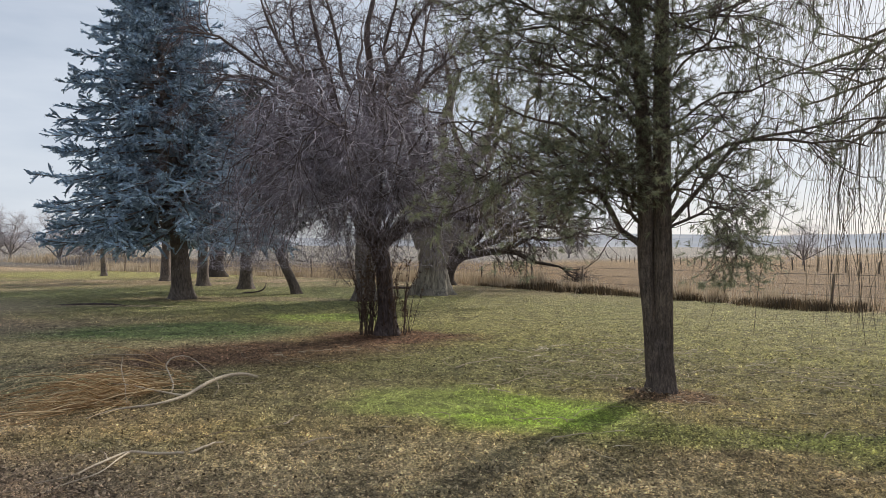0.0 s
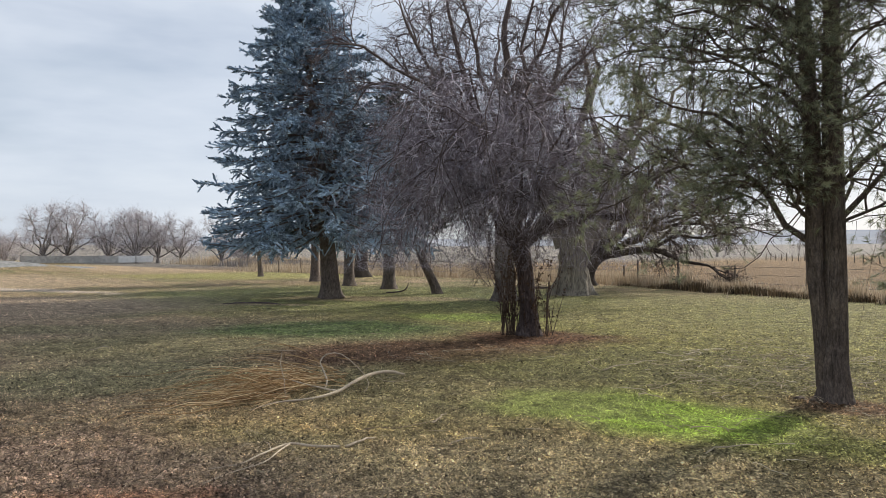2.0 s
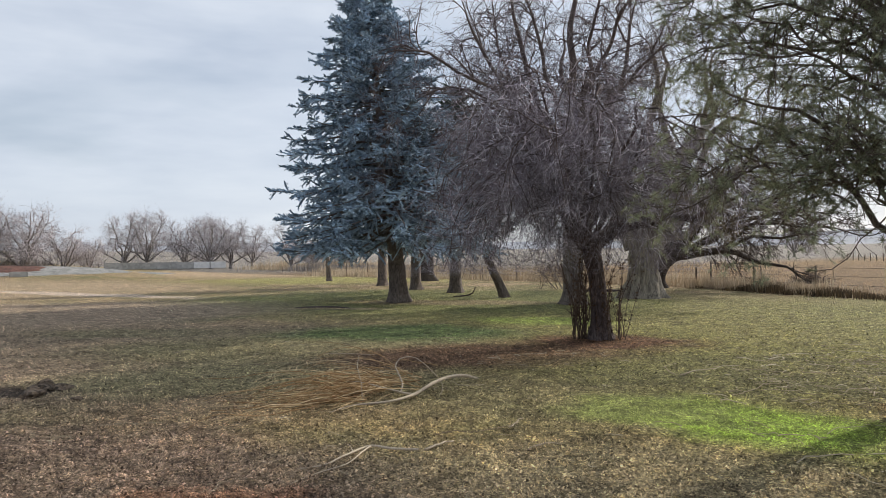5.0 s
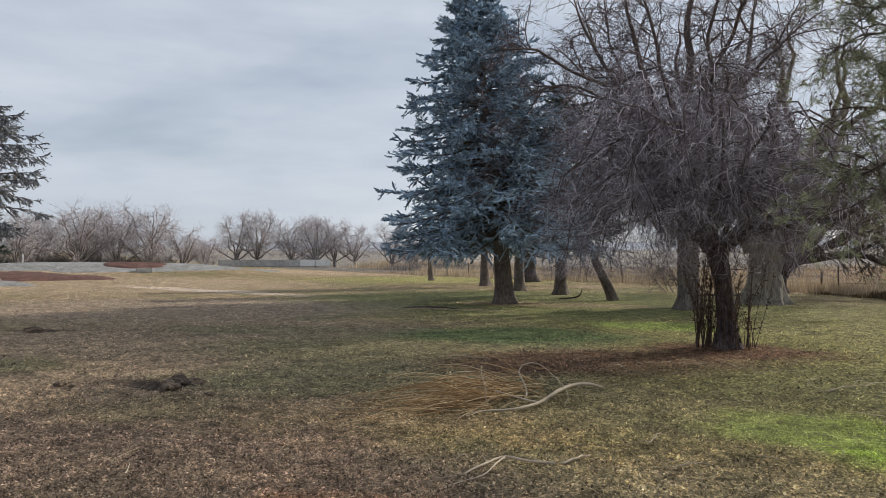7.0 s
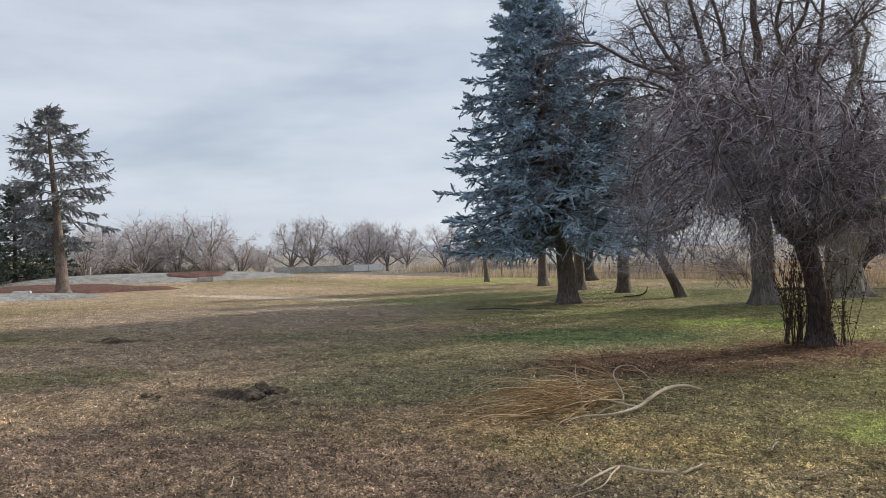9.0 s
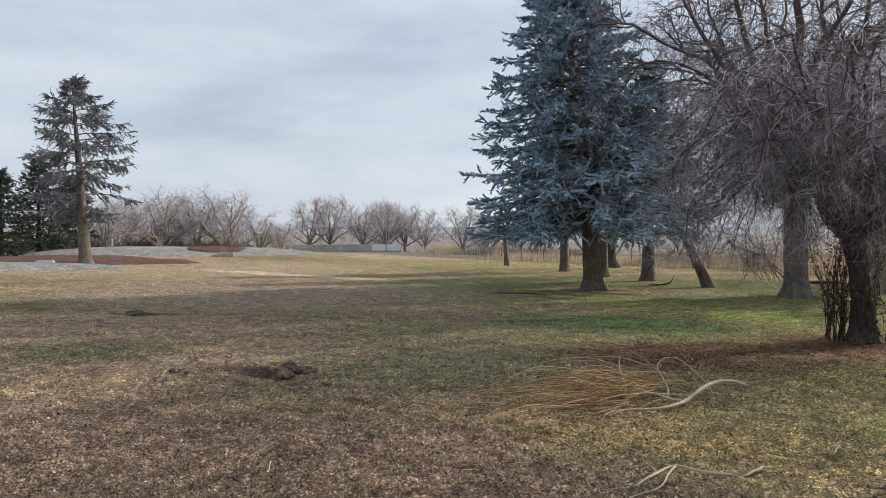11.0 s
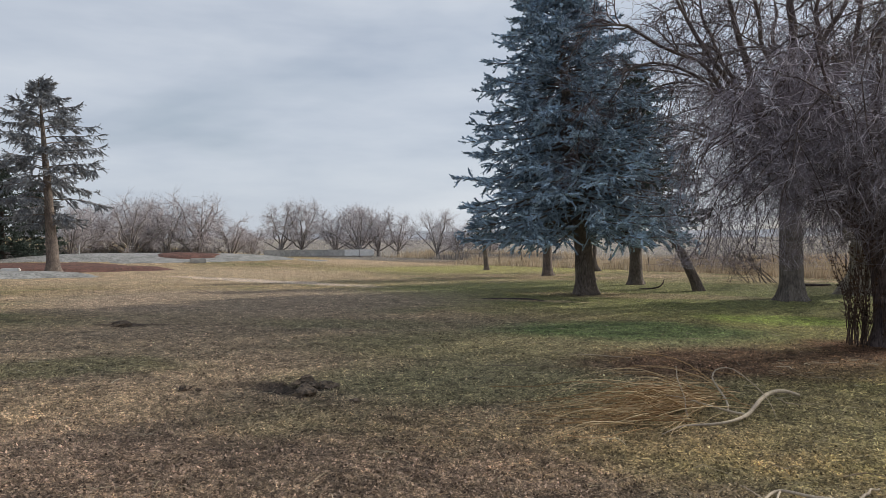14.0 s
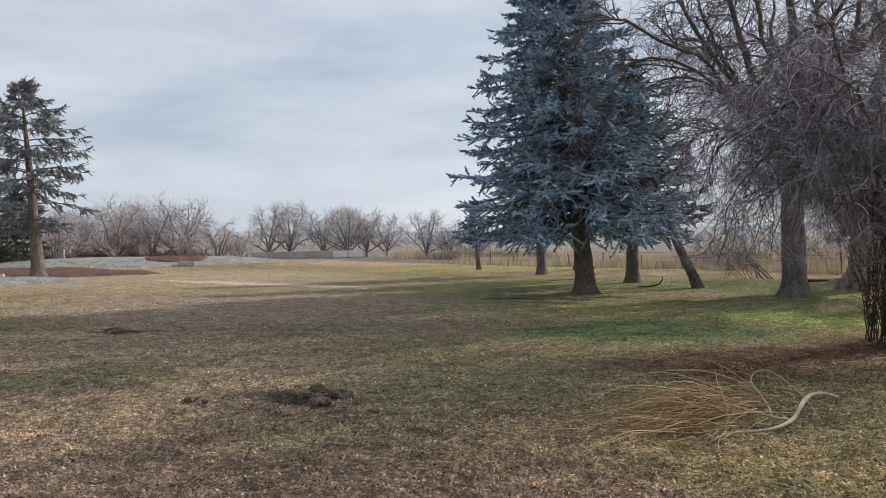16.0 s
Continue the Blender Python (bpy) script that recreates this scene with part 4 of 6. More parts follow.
# ---- the gnarled fruit tree with suckers ----
def fruit_tree():
    rng = np.random.default_rng(21)
    t = thing("fruit_tree", (-0.64, 15.12, 0), "leafless gnarled fruit tree, tangled twigs over a short leaning trunk", "tree")
    part("trunk", stem_mesh("trunk", [(0.07, 0, -0.08, 0.235), (0.06, 0, 0.5, 0.172), (0.0, 0, 1.2, 0.155), (-0.10, 0, 1.75, 0.185), (-0.15, 0, 2.05, 0.22)], k=40, sides=28, rough=0.10, flare=0.35, seed=1.7), BARK_APPLE, t)
    limbs = [
        [(-0.05, 0, 1.8, 0.15), (0.25, 0, 2.05, 0.14), (0.7, 0.05, 2.22, 0.12), (1.5, 0.1, 2.3, 0.085), (2.4, 0.3, 2.6, 0.04)],
        [(-0.2, 0, 1.8, 0.15), (-0.5, 0, 2.15, 0.13), (-0.75, 0.0, 2.8, 0.10), (-1.1, 0.1, 3.6, 0.07), (-1.3, 0.2, 4.7, 0.03)],
    ]
    for j in range(15):
        a = 0.5 + j * 6.283 / 15 + rng.normal(0, 0.15)
        c, s_ = math.cos(a), math.sin(a)
        ln = rng.uniform(2.4, 3.3) * (1.08 if c < -0.3 else 1.0)
        hi = rng.uniform(0.5, 2.2) if c > -0.3 else rng.uniform(0.3, 1.8)
        limbs.append([(-0.12 + c * 0.1, s_ * 0.1, 1.9 + rng.uniform(0, 0.5), 0.07), (c * 0.9 - 0.1, s_ * 0.9, 2.45 + hi * 0.6, 0.06), (c * ln * 0.5, s_ * ln * 0.5, 2.7 + hi, 0.045), (c * ln * 0.85, s_ * ln * 0.85, 2.5 + hi * 0.8, 0.026), (c * ln * 1.05, s_ * ln * 1.05, 1.95 + hi * 0.4, 0.014)])
    for j in range(8):
        a = rng.uniform(2.3, 4.2)
        c, s_ = math.cos(a), math.sin(a)
        ln, hi = rng.uniform(2.7, 3.5), rng.uniform(0.5, 2.2)
        limbs.append([(-0.12 + c * 0.1, s_ * 0.1, 1.95 + rng.uniform(0, 0.5), 0.06), (c * 1.0, s_ * 1.0, 2.6 + hi * 0.6, 0.05), (c * ln * 0.5, s_ * ln * 0.5, 2.9 + hi, 0.04), (c * ln * 0.82, s_ * ln * 0.82, 2.75 + hi * 0.8, 0.022), (c * ln, s_ * ln, 2.1 + hi * 0.45, 0.010)])
    for j in range(9):
        a = rng.uniform(2.5, 4.0)
        c, s_ = math.cos(a), math.sin(a)
        ln, hi = rng.uniform(2.0, 3.2), rng.uniform(0.3, 1.0)
        limbs.append([(-0.12 + c * 0.1, s_ * 0.1, 1.95 + rng.uniform(0, 0.5), 0.06), (c * 1.0, s_ * 1.0, 2.5 + hi * 0.6, 0.05), (c * ln * 0.55, s_ * ln * 0.55, 2.6 + hi, 0.04), (c * ln * 0.85, s_ * ln * 0.85, 2.2 + hi * 0.5, 0.022), (c * ln, s_ * ln, 1.35, 0.010)])
    for j in range(3):
        a = rng.uniform(0, 6.283)
        c, s_ = math.cos(a), math.sin(a)
        limbs.append([(-0.12, 0, 2.0, 0.10), (c * 0.3 - 0.1, s_ * 0.3, 3.0, 0.075), (c * 0.7, s_ * 0.7, 4.0, 0.05), (c * 1.2, s_ * 1.2, 4.7, 0.02)])
    for j in range(9):
        a = rng.uniform(2.9, 6.6)
        c, s_ = math.cos(a), math.sin(a)
        ln, hi = rng.uniform(0.9, 1.8), rng.uniform(0.5, 1.2)
        limbs.append([(-0.12 + c * 0.1, s_ * 0.1, 2.1 + rng.uniform(0, 0.4), 0.05), (c * ln * 0.4, s_ * ln * 0.4, 2.5 + hi * 0.7, 0.042), (c * ln * 0.75, s_ * ln * 0.75, 2.45 + hi * 0.6, 0.028), (c * ln, s_ * ln, 1.9, 0.010)])
    pts, rad = even(limbs, 14)
    rad[2:] *= 0.46
    for i in range(len(limbs)):
        for j in range(14):
            v = Vector((i * 3.3, j * 0.5, 4))
            pts[i, j] += np.array([noise.noise(v), noise.noise(v + Vector((9, 0, 0))), noise.noise(v + Vector((0, 0, 9)))]) * 0.32 * min(1.0, j / 5)
    for i in range(len(limbs)):
        part("limb", tube_mesh("limb", [(pts[i:i + 1], rad[i:i + 1], 7)]), BARK_APPLE, t)
    lv = [dict(n=11, ang=1.0, len=1.25, droop=0.16, wob=0.34, k=8, r=0.012, t0=0.12, fall=0.3, sides=4, tip=0.35, floor=1.45, lift=0.12),
          dict(n=8, ang=0.95, len=0.75, droop=0.17, wob=0.52, k=6, r=0.0092, t0=0.1, fall=0.3, sides=3, tip=0.5, floor=1.35),
          dict(n=6, ang=0.85, len=0.42, droop=0.12, wob=0.48, k=4, r=0.0062, t0=0.1, sides=1, tip=0.6, floor=1.28)]
    grown = ramify(pts, rad, lv, rng)
    part("branchwork", tube_mesh("branchwork", grown[:1]), BARK_APPLE, t, kind="stuff")
    part("crown", tube_mesh("crown", grown[1:]), TWIG_APPLE, t, kind="stuff")
    # suckers round the foot, with dry leaves on them
    n = 56
    a = np.concatenate([rng.normal(3.3, 0.42, 36), rng.normal(0.0, 0.6, 20)])
    r = rng.uniform(0.20, 0.54, n)
    foot = np.stack([np.cos(a) * r, np.sin(a) * r, np.zeros(n)], axis=1)
    way = np.stack([np.cos(a) * -0.02 + rng.normal(0, 0.06, n), np.sin(a) * -0.02 + rng.normal(0, 0.06, n), np.ones(n)], axis=1)
    ln = np.where(np.arange(n) < 36, rng.uniform(1.2, 2.4, n), rng.uniform(0.6, 1.7, n))
    sp = grow(foot, way, ln, 9, -0.06, 0.11, rng)
    sr = rng.uniform(0.005, 0.012, n)[:, None] * np.linspace(1, 0.4, 9)[None, :]
    side_lines = ramify(sp, sr, [dict(n=8, ang=0.9, len=0.24, droop=0.0, wob=0.25, k=4, r=0.0045, t0=0.15)], rng)
    spurs, spur_r, _ = side_lines[0]
    for i in range(n):
        part("sucker", tube_mesh("sucker", [(sp[i:i + 1], sr[i:i + 1], 5), (spurs[i * 8:i * 8 + 8], spur_r[i * 8:i * 8 + 8], 3)]), SUCKER, t, "upright dark sucker")
    f2, w2, _, _ = sprout(sp, sr, 22, 0.2, 1.0, 1.2, rng)
    v, tr = blades(f2, w2, 1, 0.05, 0.035, 0.3, 0.02, rng)
    part("dead_foliage", mesh_of("dead_foliage", v, None, tr, False), DRY_LEAF, t, "dead brown leaves on the suckers", "stuff")


fruit_tree()

# ---- the tall ash and the old willow behind it ----
DROOPY = [dict(n=16, ang=0.78, len=2.3, droop=0.05, wob=0.18, k=8, r=0.026, t0=0.2, fall=0.62, sides=5, tip=0.3, floor=2.2),
          dict(n=10, ang=0.85, len=1.1, droop=0.10, wob=0.28, k=6, r=0.012, t0=0.12, fall=0.3, sides=3, tip=0.5, floor=2.0),
          dict(n=5, ang=0.85, len=0.5, droop=0.10, wob=0.32, k=4, r=0.0085, t0=0.1, fall=0.3, sides=1, tip=0.6, floor=1.9)]
CURLY = [dict(DROOPY[0], n=17, wob=0.36, len=2.1), dict(DROOPY[1], n=9, wob=0.42), dict(DROOPY[2], n=7, wob=0.42, r=0.0095)]
ash_limbs = []
ash_limbs += [[(0.0, 0, 4.5, 0.26), (0.05, 0, 7.0, 0.20), (0.1, 0.1, 9.5, 0.13), (0.2, 0.1, 13.0, 0.012)],
              [(-0.1, 0, 4.2, 0.22), (-0.7, -0.3, 5.6, 0.18), (-1.3, -0.6, 7.8, 0.125), (-2.0, -1.0, 11.5, 0.012)],
              [(-0.3, -0.2, 4.8, 0.15), (-1.4, -0.7, 6.3, 0.11), (-2.6, -1.3, 8.3, 0.08), (-3.4, -1.7, 10.5, 0.010)],
              [(0.1, 0.0, 6.0, 0.14), (1.0, -0.6, 7.6, 0.10), (2.0, -1.2, 9.2, 0.06), (3.0, -1.8, 10.0, 0.02)],
              [(-0.1, 0, 4.0, 0.12), (-1.2, -0.7, 5.6, 0.10), (-2.6, -1.5, 7.2, 0.075), (-4.4, -2.5, 8.3, 0.05), (-5.5, -3.1, 8.1, 0.02)]]
ash_limbs += [[(0.1, 0.1, 4.4, 0.18), (0.9, 0.5, 6.0, 0.14), (1.6, 0.9, 8.0, 0.10), (2.2, 1.2, 11.0, 0.010)],
              [(0.0, 0.0, 5.0, 0.16), (-0.3, 0.8, 6.5, 0.12), (-0.6, 1.9, 8.5, 0.08), (-0.7, 2.8, 10.5, 0.010)],
              [(-0.1, 0, 4.0, 0.10), (-1.7, -0.8, 6.0, 0.075), (-3.8, -1.7, 7.2, 0.05), (-5.3, -2.3, 6.0, 0.03), (-5.9, -2.6, 3.6, 0.012)],
              [(-0.1, 0.1, 4.2, 0.10), (-1.6, 0.2, 6.0, 0.075), (-3.6, 0.2, 7.0, 0.05), (-5.0, 0.1, 6.0, 0.03), (-5.6, 0.0, 3.8, 0.012)],
              [(-0.1, -0.1, 3.3, 0.09), (-1.0, -1.2, 4.4, 0.065), (-2.0, -2.5, 4.7, 0.04), (-2.9, -3.5, 3.2, 0.012)]]
ash_limbs += [[(-0.1, -0.1, 4.0, 0.11), (-0.9, -0.4, 5.6, 0.08), (-2.2, -0.9, 6.6, 0.05), (-4.6, -1.9, 7.2, 0.02)],
              [(0.0, -0.1, 4.0, 0.12), (0.4, -0.9, 5.2, 0.09), (0.9, -1.9, 6.2, 0.06), (1.3, -2.8, 6.4, 0.02)]]
ash_limbs += [[(0.0, 0.0, 5.2, 0.14), (0.6, -0.5, 6.8, 0.11), (0.9, -0.9, 8.6, 0.075), (1.5, -1.2, 11.5, 0.012)],
              [(-0.1, 0.0, 5.4, 0.13), (-0.5, -0.7, 7.0, 0.10), (-0.8, -1.3, 8.8, 0.07), (-1.4, -1.8, 11.0, 0.012)],
              [(-0.5, -0.2, 5.2, 0.12), (-1.5, -0.2, 6.6, 0.09), (-2.4, -0.1, 8.6, 0.06), (-2.8, 0.1, 11.2, 0.012)],
              [(0.1, 0.0, 4.8, 0.13), (1.3, -0.3, 6.4, 0.10), (2.4, -0.5, 7.6, 0.065), (3.9, -0.7, 8.6, 0.015)]]
bare_tree("ash_tree", (-2.93, 24.65, 0), "tall leafless ash with a straight grey trunk and drooping twigs",
          ash_limbs,
          DROOPY, BARK_ASH, TWIG_ASH, 31,
          [(0, 0, -0.1, 0.39), (0, 0, 0.5, 0.345), (-0.02, 0, 1.8, 0.31), (-0.03, 0, 3.2, 0.295), (0.0, 0, 4.9, 0.27)], dict(k=44, sides=28, rough=0.07, flare=0.4, seed=2.2), slim=0.70, gnarl=0.035, bough_mat=BACKLIT_ASH)

willow_limbs = []
willow_limbs += [[(-0.3, 0, 2.2, 0.52), (-0.7, 0, 4.0, 0.40), (-1.2, 0.2, 6.5, 0.27), (-1.5, 0.3, 10.5, 0.012)],
                 [(0.4, 0, 2.2, 0.50), (1.2, -0.2, 3.8, 0.38), (2.2, -0.4, 6.2, 0.25), (2.9, -0.6, 10.5, 0.012)],
                 [(0.1, 0.2, 2.4, 0.35), (0.3, 0.5, 4.5, 0.27), (0.6, 0.8, 7.5, 0.18), (0.6, 1.0, 12.0, 0.012)],
                 [(0.5, -0.1, 2.6, 0.26), (1.8, -0.8, 3.9, 0.20), (3.4, -1.5, 5.0, 0.13), (5.2, -2.2, 5.4, 0.012)],
                 [(-0.4, -0.1, 2.6, 0.22), (-1.2, -1.0, 4.4, 0.17), (-1.8, -2.0, 6.2, 0.11), (-2.2, -3.0, 8.0, 0.01)]]
willow_limbs += [[(0.4, 0, 2.6, 0.30), (1.6, 0.3, 5.0, 0.2), (2.6, 0.4, 8.0, 0.1), (3.4, 0.3, 11.5, 0.012)],
                 [(0.5, 0, 2.8, 0.28), (2.2, -0.4, 5.2, 0.18), (3.8, -0.6, 7.8, 0.09), (5.0, -0.8, 10.0, 0.012)],
                 [(0.3, 0, 2.8, 0.26), (0.9, -0.6, 5.5, 0.19), (1.3, -0.9, 8.5, 0.1), (1.5, -1.0, 12.5, 0.012)],
                 [(0.8, 0, 2.8, 0.22), (3.0, 0.3, 4.6, 0.14), (5.0, 0.5, 6.4, 0.08), (6.5, 0.6, 7.5, 0.012)],
                 [(0.6, -0.2, 2.5, 0.2), (2.0, -1.2, 3.0, 0.15), (3.8, -2.0, 3.6, 0.1), (5.8, -2.6, 3.3, 0.01)]]
bare_tree("willow_tree", (-1.08, 28.6, 0), "old bare willow with a massive furrowed fluted trunk", 
          willow_limbs,
          CURLY, BARK_WILLOW, TWIG_WILLOW, 41,
          [(0, 0, -0.15, 0.82), (0.0, 0, 0.5, 0.69), (0.02, 0, 1.2, 0.64), (0.08, 0, 1.9, 0.70), (0.2, 0, 2.9, 0.66)], dict(k=50, sides=44, rough=0.10, flare=0.36, lobes=7, seed=3.4), gnarl=0.11, size=0.85)

LOW = [dict(n=13, ang=0.8, len=1.9, droop=0.06, wob=0.2, k=8, r=0.035, t0=0.2, fall=0.4, sides=4, tip=0.3, floor=0.4),
       dict(n=8, ang=0.8, len=0.95, droop=0.09, wob=0.22, k=6, r=0.015, t0=0.15, sides=3, tip=0.5, floor=0.35),
       dict(n=8, ang=0.7, len=0.55, droop=0.08, wob=0.2, k=4, r=0.011, t0=0.1, sides=1, tip=0.6, floor=0.3)]
low_limbs = []
low_limbs += [[(0.3, 0, 1.2, 0.26), (1.2, 0, 1.75, 0.22), (2.6, -0.1, 1.75, 0.17), (4.4, -0.3, 1.55, 0.11), (6.0, -0.5, 0.9, 0.05), (6.8, -0.6, 0.35, 0.03)],
              [(0.4, 0, 1.4, 0.24), (1.3, 0.1, 2.3, 0.18), (2.4, 0.2, 3.6, 0.12), (3.2, 0.2, 5.0, 0.04)],
              [(0.2, 0, 1.5, 0.22), (0.4, 0.1, 3.0, 0.17), (0.2, 0.1, 5.0, 0.1), (0.0, 0.1, 7.0, 0.03)],
              [(1.4, 0, 1.8, 0.14), (2.8, -0.5, 2.6, 0.11), (4.6, -0.9, 3.1, 0.07), (6.6, -1.2, 3.0, 0.03)],
              [(0.2, 0, 1.4, 0.2), (-0.6, 0.2, 2.6, 0.15), (-1.4, 0.3, 4.4, 0.09), (-1.9, 0.3, 6.2, 0.03)]]
low_limbs += [[(0.6, 0, 1.6, 0.14), (2.4, -0.3, 3.4, 0.10), (4.6, -0.6, 4.8, 0.06), (7.0, -0.8, 5.0, 0.02)],
              [(1.0, 0, 1.75, 0.14), (3.4, -0.2, 2.9, 0.09), (6.0, -0.4, 3.8, 0.05), (8.4, -0.6, 3.2, 0.02)],
              [(0.4, 0, 1.5, 0.16), (1.6, 0.2, 4.2, 0.11), (3.4, 0.3, 6.4, 0.06), (5.0, 0.3, 7.4, 0.02)]]
low_limbs += [[(1.2, 0.0, 1.75, 0.13), (4.0, 0.2, 3.6, 0.09), (7.0, 0.2, 4.9, 0.05), (10.0, 0.1, 4.6, 0.02)],
              [(0.5, 0.0, 1.6, 0.14), (3.0, 0.6, 4.8, 0.10), (6.0, 0.9, 6.8, 0.055), (9.0, 1.0, 7.2, 0.02)],
              [(2.0, 0.0, 1.75, 0.10), (5.0, 0.5, 2.5, 0.07), (8.0, 0.8, 2.9, 0.04), (10.5, 0.9, 2.3, 0.015)]]
low_limbs += [[(2.6, -0.1, 1.75, 0.12), (3.6, 0.3, 2.4, 0.09), (5.0, 0.6, 3.6, 0.05), (6.0, 0.8, 4.4, 0.02)]]
bare_tree("sprawling_tree", (-1.15, 37.2, 0), "dark leafless tree with limbs sweeping low over the grass",
          low_limbs,
          LOW, BARK_DARK, TWIG_DARK, 51,
          [(0, 0, -0.1, 0.42), (-0.05, 0, 0.4, 0.33), (0.1, 0, 0.9, 0.30), (0.5, 0, 1.5, 0.27), (0.9, 0, 1.75, 0.2)], dict(k=30, sides=18, rough=0.08, flare=0.3, seed=4.1), size=0.95)

# ---- spruces ----
PROFILE = ((1.4, 2.5, 4.2, 6.5, 8.5, 9.8, 11.9), (3.8, 4.25, 4.15, 3.35, 2.25, 1.45, 0.12))
conifer("blue_spruce", (-9.3, 24.7, 0), "large blue spruce with dense silvery blue boughs", 11.8, 2.45, PROFILE, BARK_SPRUCE, NEEDLE_BLUE, 61, 0.36, lean=(-1.1, -0.45), whorl=0.26, per=11, shoots=9.6, twigs_=2, blade=(0.046, 0.021, 6), droop=0.105, lift=-0.05, tip_up=0.05, single=True, finger=0.036, flare=0.5, reach=(2.0, 4.2), side_len=0.165, ragged=(0.84, 1.03), nside=8, fork=0.78)
SMALL = ((1.5, 3.0, 6.0, 9.5), (2.2, 2.4, 1.6, 0.1))
row = "old spruces in a row"
conifer("spruce_tree", (-9.72, 31.7, 0), "dark green spruce with a bare lower trunk", 9.5, 2.3, SMALL, BARK_SPRUCE, NEEDLE_DARK, 62, 0.31, per=7, shoots=6, twigs_=2, finger=0.05, blade=(0.11, 0.035, 3), droop=0.1, group=row)
conifer("spruce_tree", (-16.8, 38.4, 0), "dark green spruce with a bare lower trunk", 10.0, 2.4, SMALL, BARK_SPRUCE, NEEDLE_DARK, 63, 0.30, per=7, shoots=5, twigs_=2, finger=0.05, blade=(0.13, 0.04, 3), droop=0.1, group=row)
conifer("spruce_tree", (-12.78, 34.1, 0), "dark green spruce with a bare lower trunk", 9.0, 2.4, SMALL, BARK_SPRUCE, NEEDLE_DARK, 64, 0.30, per=7, shoots=5, twigs_=2, finger=0.05, blade=(0.13, 0.04, 3), droop=0.1, group=row)
LEAN = ((1.5, 3.0, 5.0, 7.0), (1.2, 1.9, 1.5, 0.1))
conifer("leaning_conifer", (-6.3, 28.1, 0), "slim conifer whose bare trunk leans far over", 6.6, 2.5, LEAN, BARK_SPRUCE, NEEDLE_DARK, 65, 0.21, lean=(-3.1, -1.6), per=5, shoots=5, twigs_=2, finger=0.05, blade=(0.11, 0.035, 3), droop=0.06, flare=0.2)
conifer("small_spruce", (-25.0, 46.2, 0), "small spruce on a thin leaning trunk", 4.6, 1.9, ((1.5, 3, 4.6), (0.8, 0.8, 0.1)), BARK_SPRUCE, NEEDLE_DARK, 66, 0.22, lean=(-0.35, -0.2), per=5, shoots=5, twigs_=2, finger=0.05, blade=(0.14, 0.045, 3), droop=0.08, flare=0.2)
bare_tree("old_elm", (-17.1, 45.9, 0), "thick dark old trunk wrapped in dead vines",
          [[(0, 0, 2.5, 0.4), (-0.4, 0, 4.5, 0.3), (-0.9, 0.2, 7.5, 0.06)], [(0.1, 0, 2.5, 0.36), (0.6, 0, 4.5, 0.25), (1.1, 0.2, 7.0, 0.06)]],
          LOW[:2], BARK_DARK, TWIG_DARK, 67, [(0, 0, -0.1, 0.6), (0, 0, 0.8, 0.5), (0, 0, 2.7, 0.45)], dict(k=24, sides=20, rough=0.14, flare=0.2, seed=5.0), size=0.92)

# ---- the weeping willow beyond the pine ----
WEEP = [dict(n=12, ang=0.7, len=1.7, droop=0.05, wob=0.15, k=8, r=0.03, t0=0.25, fall=0.35, sides=4, tip=0.3, floor=1.6),
        dict(n=12, ang=0.9, len=2.0, droop=0.50, wob=0.07, k=9, r=0.0042, t0=0.15, fall=0.2, sides=3, tip=0.5, floor=0.5, vary=0.45)]
wl = []
for j, (a, ln, hi) in enumerate([(176, 4.9, 0.9), (160, 4.8, 2.4), (196, 4.4, 2.6), (140, 5.0, 2.0), (172, 4.7, 4.0), (215, 4.4, 1.6), (120, 5.0, 2.6), (60, 4.5, 3.0), (300, 4.5, 3.0), (20, 4.5, 2.5)]):
    c, s_ = math.cos(radians(a)), math.sin(radians(a))
    wl.append([(0, 0, 2.2, 0.15), (c * ln * 0.3, s_ * ln * 0.3, 2.5 + hi * 0.7, 0.085), (c * ln * 0.65, s_ * ln * 0.65, 2.5 + hi, 0.038), (c * ln, s_ * ln, 2.3 + hi * 0.9, 0.015)])
bare_tree("weeping_willow", (10.7, 10.7, 0), "bare weeping willow with long hanging yellow-brown withes", wl, WEEP, BARK_WILLOW, TWIG_WILLOW, 72,
          [(0, 0, -0.1, 0.5), (0, 0, 1.0, 0.4), (0, 0, 2.6, 0.36)], dict(k=24, sides=20, rough=0.1, flare=0.3, seed=6.0))

# ---- far left: the thin old fir, dark conifers ----
FIR = ((3.0, 4.5, 6.0, 8.0, 9.3, 10.4, 11.9), (1.8, 2.9, 3.4, 3.3, 2.3, 1.7, 0.25))
conifer("old_fir", (-44.1, 25.4, 0), "tall thin old fir with sparse drooping boughs", 11.9, 3.2, FIR, BARK_SPRUCE, NEEDLE_FIR, 81, 0.42, lean=(-0.4, -0.6), whorl=0.47, per=6, shoots=9, twigs_=2, blade=(0.14, 0.05, 3), droop=0.10, lift=0.16, gaps=0.18, tip_up=-0.02, finger=0.05, hang=-0.5, side_len=0.22, nside=3)
DARKP = ((0.4, 2.0, 4.5, 7.5), (2.3, 2.5, 1.7, 0.1))
